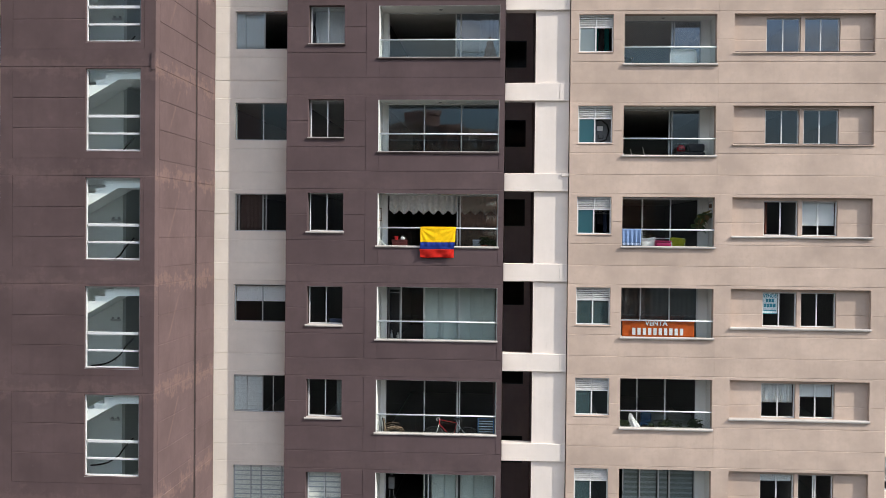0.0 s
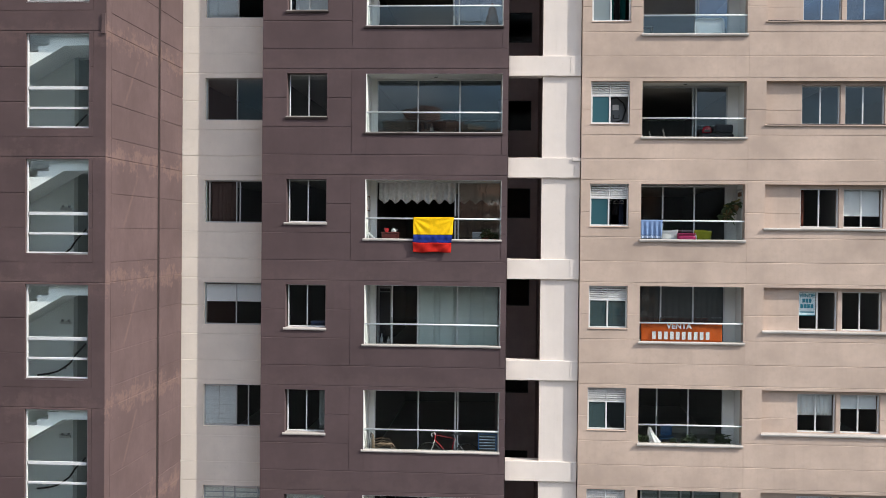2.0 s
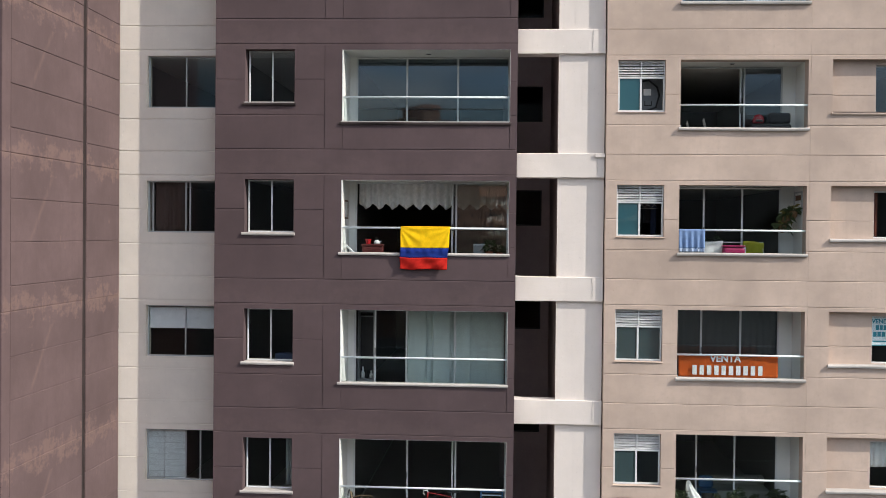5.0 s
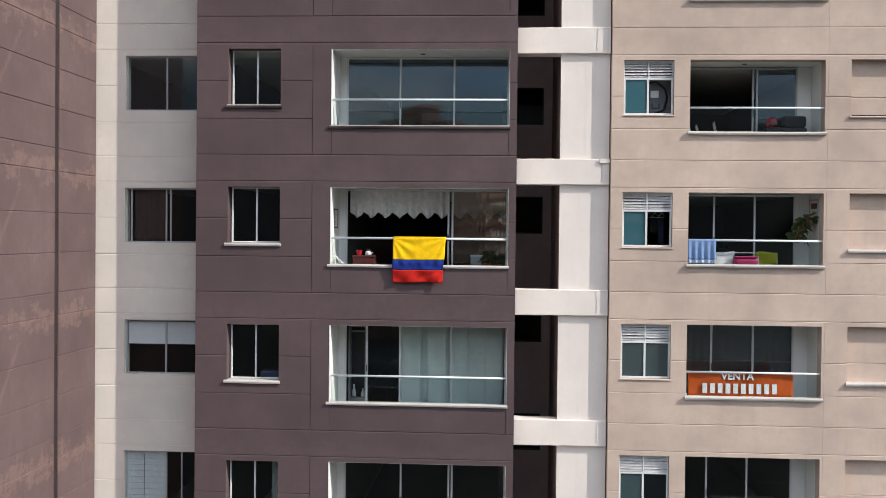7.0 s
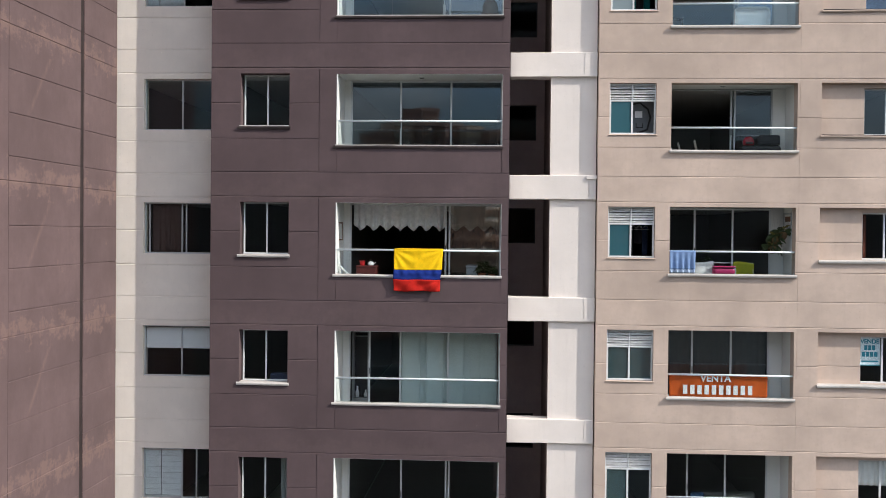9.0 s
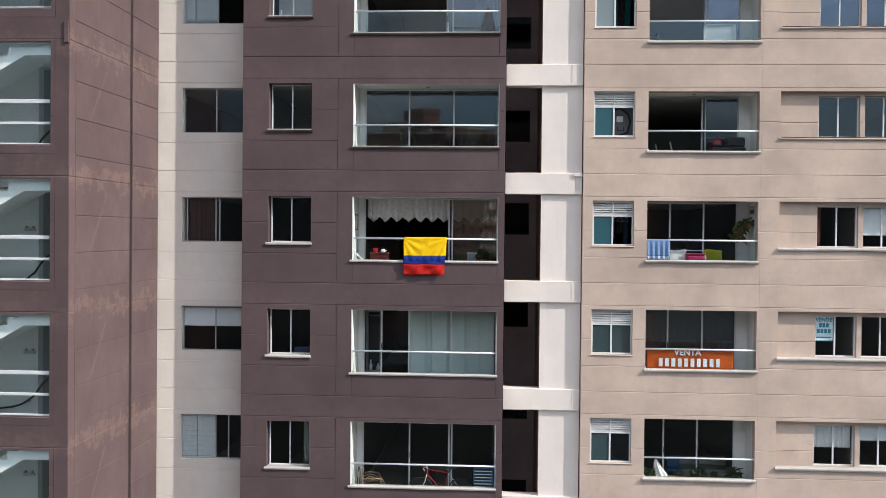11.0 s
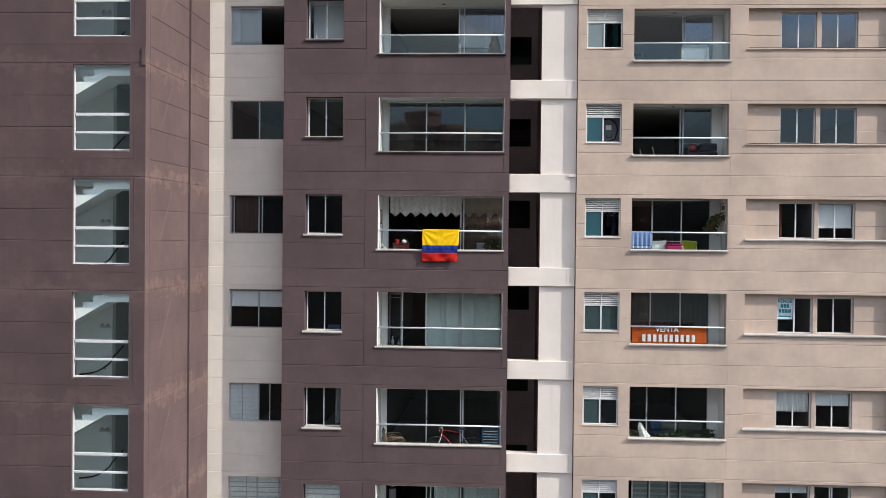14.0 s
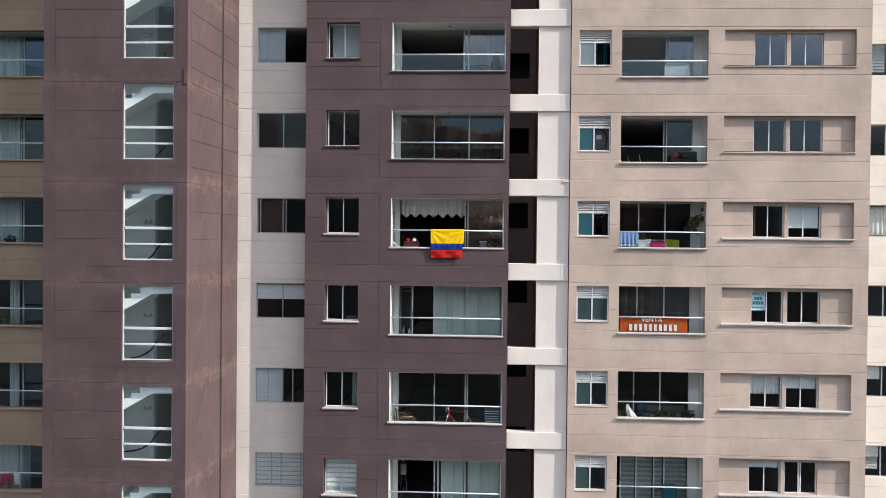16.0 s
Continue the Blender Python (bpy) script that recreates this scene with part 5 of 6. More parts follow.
part("saddle", bm, BLACK, bike, "black saddle")
bm = bmesh.new()
tube(bm, [(0.06, -0.03, 0.30), (0.06, -0.04, 0.30)], 0.09, 18)
part("chain_ring", bm, GREY_PLASTIC, bike)


def cane_chair(x, y, z, turn, s=1.0):
    root = thing("cane_chair", x, y, z, "low curved cane armchair on the balcony", "chair", "cane chairs")
    root.rotation_euler = (0, 0, radians(turn))
    root.scale = (s, s, s)

    def loop(name, pts, r=0.013):
        bm = bmesh.new()
        tube(bm, pts, r, 8)
        part(name, bm, CANE, root, smooth=True)
    loop("back_hoop", [(-0.25 * math.cos(a), 0.20 + 0.03 * math.sin(a), 0.34 + 0.40 * math.sin(a)) for a in [math.pi * i / 14 for i in range(15)]])
    loop("inner_hoop", [(-0.17 * math.cos(a), 0.21, 0.34 + 0.30 * math.sin(a)) for a in [math.pi * i / 14 for i in range(15)]], 0.012)
    for sx in (-1, 1):
        for inset in (0.05, 0.10):
            loop("arm_hoop", [(sx * (0.25 - inset), 0.20, 0.55 - inset), (sx * (0.29 - inset), 0.0, 0.59 - inset * 0.7), (sx * (0.28 - inset), -0.20, 0.54 - inset), (sx * (0.25 - inset), -0.24, 0.36)], 0.009)
        loop("armrest", [(sx * 0.25, 0.20, 0.56), (sx * 0.29, 0.02, 0.59), (sx * 0.29, -0.18, 0.57), (sx * 0.27, -0.24, 0.46), (sx * 0.25, -0.22, 0.32)])
        for sy in (-0.22, 0.20):
            loop("leg", [(sx * 0.25, sy, 0.34), (sx * 0.27, sy * 1.1, 0.0)])
    bm = bmesh.new()
    rbox(bm, -0.26, 0.26, -0.24, 0.21, 0.30, 0.345, 0.015, 2)
    part("seat", bm, CANE, root)
    for i in range(5):
        loop("slat", [(-0.14 + 0.07 * i, 0.20, 0.34), (-0.14 + 0.07 * i, 0.215, 0.34 + 0.29 * math.sqrt(max(0, 1 - ((-0.14 + 0.07 * i) / 0.17) ** 2)))], 0.008)
    return root


cane_chair(-1.97, 16.46, t + FLOOR, 104, 1.14)
hoop = thing("folded_deck_chair", -2.30, 16.45, t + FLOOR, "dark tubular deck chair folded against the balcony wall", "chair")
for i in range(2):
    bm = bmesh.new()
    tube(bm, [(0.02 + 0.05 * i, -0.2, 0.0), (0.03 + 0.05 * i, -0.2, 0.62), (0.03 + 0.05 * i, -0.14, 0.80 - 0.04 * i), (0.03 + 0.05 * i, 0.0, 0.86 - 0.04 * i), (0.03 + 0.05 * i, 0.14, 0.80 - 0.04 * i), (0.03 + 0.05 * i, 0.2, 0.62), (0.02 + 0.05 * i, 0.2, 0.0)], 0.012, 8)
    part("bent_tube", bm, BLACK, hoop, smooth=True)
rack = thing("folding_chair", 0.645, 16.452, t + FLOOR, "folded blue chair with pale slats", "chair")
for sx in (-1, 1):
    bm = bmesh.new()
    rbox(bm, sx * 0.215 - 0.014, sx * 0.215 + 0.014, -0.015, 0.015, 0, 0.879, 0.004, 1)
    part("side_bar", bm, BLUE_PAINT, rack, "blue side bar")
for i in range(6):
    bm = bmesh.new()
    rbox(bm, -0.200, 0.200, -0.010, 0.010, 0.44 + i * 0.074, 0.44 + i * 0.074 + 0.024, 0.003, 1)
    part("slat", bm, SLAT_BLUE, rack)
bm = bmesh.new()
rbox(bm, -0.235, 0.235, -0.012, 0.012, 0.88, 0.902, 0.006, 1)
part("top_bar", bm, BLUE_PAINT, rack)

# ---------------------------------------------------------------- row 6, brown balcony
t = top(6)
panel_curtain([-0.897, -0.557, -0.247], t - 1.9, t, 17.217, PANEL_CLOTH, "pale panel curtain behind a balcony door")
panel_curtain([-0.077, 0.293, 0.583, 0.843], t - 1.9, t, 17.217, PANEL_CLOTH, "pale panel curtain behind a balcony door")
heater = thing("water_heater", -2.101, 17.343, t - 0.78, "grey wall-mounted water heater with pipes", "water heater")
bm = bmesh.new()
rbox(bm, -0.09, 0.09, 0.0, 0.2, 0.06, 0.40, 0.02, 2)
part("body", bm, GREY_PLASTIC, heater)
bm = bmesh.new()
tube(bm, [(0, 0.1, 0.44), (0, 0.1, 0.62), (-0.1, 0.1, 0.66)], 0.04, 10)
part("flue", bm, ALU_GREY, heater, smooth=True)
for x, dx in ((-0.05, -0.03), (0.05, 0.05)):
    bm = bmesh.new()
    tube(bm, [(x, 0.08, 0.0), (x, 0.08, -0.12), (x + dx, 0.08, -0.2), (x + dx, 0.08, -0.5)], 0.011, 6)
    part("pipe", bm, GREY_PLASTIC, heater, smooth=True)

# ---------------------------------------------------------------- behind the small brown windows
t = top(1)
bm = bmesh.new()
lathe(bm, [(0.02, 0), (0.025, 0.02), (0.022, 0.17), (0.012, 0.2), (0.012, 0.23)], 0, 0, 0, 10)
ob = part("bottle", bm, WHITE, smooth=True)
ob.location = (-4.172, 16.362, t - 1.03)
tagged(ob, "thin white bottle on a window sill", "bottle")
# pale blind added here for the bright sky that this pane mirrors
roller(-4.328, -3.428, top(1) - 0.95, top(1) + 0.03, 16.813, ROLLER, "added pale sheet behind glass, stands in for mirrored sky")
t = top(4)
bm = bmesh.new()
rbox(bm, 0, 0.36, 0, 0.25, 0, 0.13, 0.02, 2)
ob = part("storage_box", bm, NAVY)
ob.location = (-3.802, 16.343, t - 1.03)
tagged(ob, "dark blue box on a window sill", "box")
for a, b in ((-4.315, -3.875), (-3.845, -3.40)):
    zebra_blind(a, b, top(6) - 1.0, top(6) + 0.02, 16.275, ROLLER_BOUNCE, "white banded blind closed behind the window", 0.145, 0.22)
curtain("curtain", -3.575, -3.425, top(5) - 1.0, top(5), 16.434, ZEBRA_GREY, "narrow grey curtain at a window edge", 2, 0.012)

# ---------------------------------------------------------------- behind the cream wall's windows
panel_curtain([-6.59, -6.39, -5.83], top(1) - 1.02, top(1), 16.868, BLUE_CURTAIN, "pale blue panel curtain behind a half-open window")
curtain("curtain", -6.491, -5.831, top(3) - 1.02, top(3), 16.904, BROWN_CURTAIN, "dark brown curtain behind a sliding window", 5, 0.015)
roller(-6.59, -5.83, top(4) - 0.47, top(4) - 0.02, 16.868, ROLLER, "white roller blind pulled half down")
roller(-5.81, -5.06, top(4) - 0.47, top(4) - 0.02, 16.868, ROLLER, "white roller blind pulled half down")
zebra_blind(-6.604, -6.259, top(5) - 1.03, top(5), 16.85, GREY_BLIND, "pale grey banded blind behind the window", 0.12, 0.05)
zebra_blind(-6.249, -5.819, top(5) - 1.03, top(5), 16.85, GREY_BLIND, "pale grey banded blind behind the window", 0.12, 0.05)
for a, b in ((-6.598, -6.133), (-6.113, -5.833), (-5.813, -5.02)):
    zebra_blind(a, b, top(6) - 1.03, top(6), 16.85, ROLLER_BOUNCE, "white banded blind closed behind the window", 0.135, 0.2)

# ---------------------------------------------------------------- laundry rooms of the beige wall


def hung_clothes(x, y, z, items, label):
    """A clothes rail under the ceiling with garments that hang from it."""
    root = thing("clothes_rail", x, y, z, label, "laundry")
    bm = bmesh.new()
    tube(bm, [(-0.45, 0, 0), (0.45, 0, 0)], 0.008, 6)
    part("rail", bm, WHITE, root)
    for i, (dx, w, h, mat) in enumerate(items):
        grid_cloth("garment", dx - w / 2, dx + w / 2, -h, 0.012, lambda xx, zz: (xx, 0.025 * math.sin(xx * 38 + i) * (0.2 - zz), zz + 0.02 * math.sin(xx * 17) * (-zz)), mat, root, 14, 8)
    for dx in (-0.4, 0.4):
        bm = bmesh.new()
        tube(bm, [(dx, 0, 0.0), (dx, 0, 0.40)], 0.004, 6)
        part("cord", bm, WHITE, root)
    return root


hung_clothes(3.676, 18.169, top(1) - 0.15, [(0.02, 0.2, 0.8, TEAL_CLOTH), (0.20, 0.14, 0.9, DARK_CLOTH), (0.36, 0.14, 0.7, TEAL_CLOTH), (-0.25, 0.2, 0.85, BLUE_CURTAIN)], "clothes hung to dry inside a laundry window")
hung_clothes(3.676, 18.169, top(3) - 0.15, [(0.05, 0.14, 0.95, DARK_CLOTH), (0.24, 0.16, 0.6, DARK_CLOTH), (0.38, 0.12, 0.85, NAVY)], "dark clothes hung inside a laundry window")
for x, turn in ((3.77, 18), (3.90, -12), (4.04, 25)):
    root = thing("clothes_hanger", x, 17.90, top(3) - 0.36, "thin white clothes hanger in a laundry window", "hanger", "laundry hangers")
    root.rotation_euler = (0, 0, radians(turn))
    bm = bmesh.new()
    tube(bm, [(0, 0, 0), (-0.10, 0, -0.09), (0.10, 0, -0.09), (0, 0, 0)], 0.006, 6)
    part("shoulder", bm, WHITE, root, smooth=True)
    bm = bmesh.new()
    tube(bm, [(0, 0, 0), (0, 0, 0.05), (0.02, 0, 0.07), (0.035, 0, 0.05)], 0.004, 6)
    part("hook", bm, ALU, root, smooth=True)
bm = bmesh.new()
tube(bm, [(3.20, 17.90, top(3) - 0.295), (4.13, 17.90, top(3) - 0.295)], 0.008, 8)
tagged(part("hanging_rod", bm, ALU), "thin rod that carries hangers in a laundry window", "rod", kind="structure")
wm = thing("washing_machine", 3.919, 17.772, top(2) + FLOOR, "grey washing machine stacked by a laundry window", "washing machine")
bm = bmesh.new()
rbox(bm, -0.29, 0.29, 0.0, 0.5, 0, 1.72, 0.03, 2)
part("body", bm, MACHINE, wm)
bm = bmesh.new()
tube(bm, [(-0.26, -0.012, 1.58), (-0.05, -0.012, 1.62), (0.12, -0.012, 1.48), (0.17, -0.012, 1.30), (0.10, -0.012, 1.05), (-0.08, -0.012, 0.98), (-0.26, -0.012, 0.92)], 0.022, 8)
part("hose", bm, BLACK, wm, smooth=True)
bm = bmesh.new()
rbox(bm, -0.16, 0.0, -0.006, 0.0, 1.30, 1.44, 0.002, 1)
part("label_plate", bm, WHITE, wm)
bm = bmesh.new()
cells(bm, (-0.14, 0.02, 1.08, 1.18), [(-0.12, 0.0, 1.10, 1.2)], -0.008, 0.0)
part("hook", bm, BLACK, wm)

# ---------------------------------------------------------------- beige balconies
# row 1: safety net and white lattice chair
t = top(1)
net = thing("safety_net", 4.47, Y_BEIGE + 0.181, t - 1.37, "fine grey safety net stretched across a balcony", "net")
bm = bmesh.new()
W, H, P = 2.59, 1.40, 0.064
n = int((W + H) / P)
for i in range(1, n + 1):
    c = i * P
    for flip in (0, 1):
        p0 = Vector((max(0.0, c - H), 0, min(c, H)))
        p1 = Vector((min(c, W), 0, c - min(c, W)))
        if flip:
            p0.x, p1.x = W - p0.x, W - p1.x
        tube(bm, [p0, p1], 0.0016, 3)
part("mesh", bm, NET_GREY, net)
chair = thing("folding_table", 6.165, 17.609, t + FLOOR, "white plastic folding table leaning on edge, lattice top", "table")
bm = bmesh.new()
rbox(bm, -0.37, 0.37, -0.03, 0.02, 0.42, 1.02, 0.11, 4)
for v in bm.verts:
    v.co.y += 0.10 * v.co.x * v.co.x
part("tabletop", bm, WHITE, chair)
for i in range(-3, 4):
    for sgn in (-1, 1):
        bm = bmesh.new()
        x0 = i * 0.08
        tube(bm, [(x0 - 0.10 * sgn, -0.036, 0.52), (x0 + 0.10 * sgn, -0.036, 0.88)], 0.007, 5)
        part("lattice", bm, SLAT_BLUE, chair)
bm = bmesh.new()
rbox(bm, -0.27, 0.27, 0.045, 0.085, 0.0, 0.415, 0.015, 2)
part("lower_leaf", bm, WHITE, chair)
for sx in (-1, 1):
    for y in (0.11, 0.14):
        bm = bmesh.new()
        tube(bm, [(sx * 0.24, y, 0.80), (sx * 0.27, y, 0.0)], 0.014, 8, 0.7)
        part("leg", bm, WHITE, chair)
stool(4.634, 17.916, t + FLOOR, 0.3, 0.86, "dark stool in a balcony corner", BLACK)

# row 2: pale chair backs, a red bag on a black trunk
t = top(2)
for x, h in ((4.575, 0.86), (4.895, 0.84), (5.255, 0.90)):
    root = thing("deck_chair", x, 18.458, t + FLOOR, "slim pale wooden chair back seen over a railing", "chair", "slim chairs")
    for sx in (-1, 1):
        bm = bmesh.new()
        tube(bm, [(0.05, sx * 0.16 + 0.16, 0), (0.01 + 0.02 * sx, sx * 0.16 + 0.18, h * 0.6), (-0.07 + 0.02 * sx, sx * 0.16 + 0.22, h)], 0.022, 6, 0.6)
        part("upright", bm, PALE_WOOD, root, smooth=True)
    bm = bmesh.new()
    rbox(bm, -0.17, 0.17, 0.0, 0.36, 0.40, 0.43, 0.01, 1)
    part("seat", bm, PALE_WOOD, root)
trunk = thing("trunk", 6.454, 17.916, t + FLOOR, "black fabric trunk on the balcony", "trunk")
bm = bmesh.new()
rbox(bm, -0.42, 0.42, -0.14, 0.14, 0, 0.72, 0.06, 3)
part("body", bm, BAG_BLACK, trunk)
bm = bmesh.new()
rbox(bm, -0.06, 0.40, -0.12, 0.12, 0.722, 0.95, 0.05, 3)
part("lid_bag", bm, BAG_BLACK, trunk)
helmet = thing("helmet", 6.186, 17.862, t + FLOOR + 0.722, "glossy red helmet with a dark visor", "helmet")
bm = bmesh.new()
lathe(bm, [(0.092, 0.0), (0.106, 0.018), (0.112, 0.06), (0.108, 0.10), (0.092, 0.145), (0.066, 0.178), (0.034, 0.196), (0.005, 0.20)], 0, 0, 0, 22)
for v in bm.verts:
    v.co.x *= 1.12
    v.co.x += 0.25 * v.co.z * v.co.z
part("shell", bm, HELMET_RED, helmet, smooth=True)
bm = bmesh.new()
rbox(bm, -0.075, 0.075, -0.122, -0.08, 0.03, 0.075, 0.012, 2)
part("visor", bm, BLACK, helmet)

# row 3: towel, cloths, box, hanging plant
t = top(3)
towel = thing("towel", 4.752, Y_BEIGE + 0.05, t - 0.88, "pale blue fringed towel hung over a balcony rail", "towel")
grid_cloth("cloth", -0.28, 0.26, -0.40, 0.0, lambda x, z: (x + 0.02 * z, -0.034 + 0.022 * math.sin(x * 52 + 3 * z) * min(1, -z * 3.2), z), TOWEL_BLUE, towel, 36, 10)
grid_cloth("fringe", -0.27, 0.25, -0.47, -0.40, lambda x, z: (x + 0.02 * z, -0.034 + 0.022 * math.sin(x * 52 + 3 * z), z - 0.012 * math.sin(x * 104)), TOWEL_PALE, towel, 48, 3, "pale knitted fringe")
airer = thing("clothes_airer", 5.284, 17.916, t + FLOOR, "folding clothes airer with cloths over it", "clothes airer")
for x in (-0.22, 1.05):
    bm = bmesh.new()
    tube(bm, [(x, -0.12, 0), (x, 0.0, 0.80), (x, 0.12, 0)], 0.010, 6)
    part("stand", bm, ALU, airer)
bm = bmesh.new()
tube(bm, [(-0.22, 0, 0.80), (1.05, 0, 0.80)], 0.010, 6)
part("top_bar", bm, ALU, airer)


def over_bar(name, x, y, z, w, h, mat, label, seed):
    root = thing(name, x, y, z, label, "cloth", "cloths on the airer")
    grid_cloth("front_fall", -w / 2, w / 2, -h, 0.014, lambda xx, zz: (xx * (1 + 0.12 * zz), -0.016 - 0.02 * (-zz) + 0.012 * math.sin(xx * 26 + seed) * (-zz * 3), zz - 0.02 * math.cos(xx * 9 + seed)), mat, root, 20, 8)
    grid_cloth("back_fall", -w / 2, w / 2, -h * 0.8, 0.014, lambda xx, zz: (xx, 0.018 + 0.02 * (-zz), zz - 0.02 * math.cos(xx * 9 + seed)), mat, root, 20, 6)


over_bar("cloth", 5.284, 17.916, t + FLOOR + 0.80, 0.42, 0.36, WHITE_CLOTH, "white cloth drying on an airer", 1)
over_bar("cloth", 6.134, 17.916, t + FLOOR + 0.80, 0.44, 0.40, LIME, "lime green cloth drying on an airer", 4)
bag = thing("bag", 4.98, 17.95, t + FLOOR, "black fabric bag standing on a balcony", "bag")
bm = bmesh.new()
rbox(bm, -0.13, 0.13, -0.08, 0.08, 0.0, 0.70, 0.05, 3)
for v in bm.verts:
    v.co.x *= 1.0 - 0.35 * max(0.0, v.co.z - 0.45)
part("body", bm, BAG_BLACK, bag, smooth=True)
bm = bmesh.new()
tube(bm, [(-0.06, 0, 0.69), (-0.05, 0, 0.78), (0.0, 0, 0.82), (0.05, 0, 0.78), (0.06, 0, 0.69)], 0.010, 8)
part("handle", bm, BAG_BLACK, bag, smooth=True)
stool(5.697, 17.844, t + FLOOR, 0.45, 0.53, "low stool carrying a magenta tub")
tub = thing("tub", 5.697, 17.844, t + FLOOR + 0.53, "magenta plastic tub on a stool", "tub")
bm = bmesh.new()
rbox(bm, -0.23, 0.23, -0.12, 0.12, 0, 0.17, 0.06, 4)
part("body", bm, MAGENTA, tub)
bm = bmesh.new()
rbox(bm, -0.235, 0.235, -0.13, 0.13, 0.171, 0.205, 0.016, 3)
part("lid", bm, MAGENTA, tub)
bm = bmesh.new()
lathe(bm, [(0.03, 0), (0.032, 0.02), (0.03, 0.20), (0.014, 0.24), (0.014, 0.27)], 0, 0, 0, 12)
ob = part("bottle", bm, WHITE, smooth=True)
ob.location = (5.937, 17.844, t + FLOOR + 0.47)
tagged(ob, "white plastic bottle on a low stool", "bottle")
stool(5.947, 17.844, t + FLOOR, 0.16, 0.47, "small stool carrying a bottle")
potted_plant(5.43, 18.621, t + FLOOR + 0.0, 0.62, 0.14, 0.26, "thin pale plant in a tall pot", 41, 26, GREY_PLASTIC, LEAF)
for i, (x, z) in enumerate(((6.84, -0.62), (7.00, -0.50), (6.78, -0.80))):
    root = thing("hanging_planter", x - 0.081, 17.772, t + z, "brown fibre hanging planter with drooping orchid leaves", "plant", "hanging planters")
    bm = bmesh.new()
    lathe(bm, [(0.035, -0.14), (0.08, -0.09), (0.095, 0.0), (0.08, 0.03)], 0, 0, 0, 12)
    part("basket", bm, BASKET, root, smooth=True)
    bm = bmesh.new()
    rnd = random.Random(60 + i)
    leaves(bm, 0, 0, 0.03, 30, 0.25, 0.05, rnd, 0.8, 0.6)
    part("foliage", bm, LEAF, root)
    bm = bmesh.new()
    leaves(bm, 0, 0, 0.08, 8, 0.2, 0.05, rnd, 0.5, 0.9)
    part("yellow_foliage", bm, LEAF_DRY, root, "yellowing leaves")
    bm = bmesh.new()
    tube(bm, [(0.1, 0, 0.0), (0, 0, 0.04 - z), (-0.1, 0, 0.0)], 0.002, 5)
    part("cord", bm, NET_GREY, root)
frame_b = thing("picture_frame", 7.073, 18.26, t - 0.06, "framed picture with a dark landscape on the balcony wall", "picture")
bm = bmesh.new()
cells(bm, (0.0, 0.62, -0.42, 0.0), [(0.035, 0.585, -0.385, -0.035)], -0.02, 0.0)
part("frame", bm, ALU_GREY, frame_b).rotation_euler = (0, 0, radians(-90))
bm = bmesh.new()
box(bm, 0.035, 0.585, -0.006, -0.002, -0.385, -0.035)
part("picture_mount", bm, WHITE, frame_b).rotation_euler = (0, 0, radians(-90))
bm = bmesh.new()
box(bm, 0.10, 0.52, -0.010, -0.0065, -0.19, -0.08)
part("picture", bm, WOOD, frame_b).rotation_euler = (0, 0, radians(-90))

# row 4: orange sale banner; its number is drawn as plain bars
t = top(4)
banner = thing("sale_banner", 4.512, Y_BEIGE + 0.10, t - 1.36, "orange cloth sale banner tied to a balcony rail", "banner")


def banner_point(x, z):
    return (x, -0.012 + 0.010 * math.sin(x * 6.5 + z * 4) + 0.006 * math.sin(x * 15 - z * 9), z - 0.02 * math.sin(x * 1.5))


grid_cloth("cloth", 0.0, 2.04, 0.0, 0.46, banner_point, ORANGE, banner, 60, 10)


def letters(text, size, x, y, z, mat, parent):
    """Raised lettering in the built-in font, standing upright and facing the camera's side."""
    cu = bpy.data.curves.new("lettering", "FONT")
    cu.body, cu.size, cu.extrude, cu.align_x, cu.offset = text, size, 0.002, "CENTER", size * 0.028
    tmp = new("lettering_tmp", cu)
    me = bpy.data.meshes.new_from_object(tmp.evaluated_get(bpy.context.evaluated_depsgraph_get()))
    bpy.data.objects.remove(tmp)
    me.materials.append(mat)
    ob = new("lettering", me)
    ob.parent = parent
    ob.matrix_local = pose(x, y, z, 90, 0, 0)
    return ob


LETTER_WHITE = paint("letter_white", (0.80, 0.78, 0.74), 0.6)
letters("VENTA", 0.20, 0.96, -0.034, 0.32, LETTER_WHITE, banner)
for i in range(10):
    bm = bmesh.new()
    x0 = 0.28 + i * 0.150
    rbox(bm, x0, x0 + 0.092, -0.038, -0.033, 0.045, 0.240, 0.004, 1)
    part("number_bar", bm, LETTER_WHITE, banner)

# sheet added behind the panes in place of the grey haze they mirror
GREY_HAZE = cloth("grey_haze_sheer", (0.11, 0.10, 0.095), 0.25)
curtain("curtain", 4.48, 6.77, t - 1.9, t + 0.02, 18.47, GREY_HAZE, "added grey sheer sheet, stands in for haze mirrored in the door", 15, 0.014)

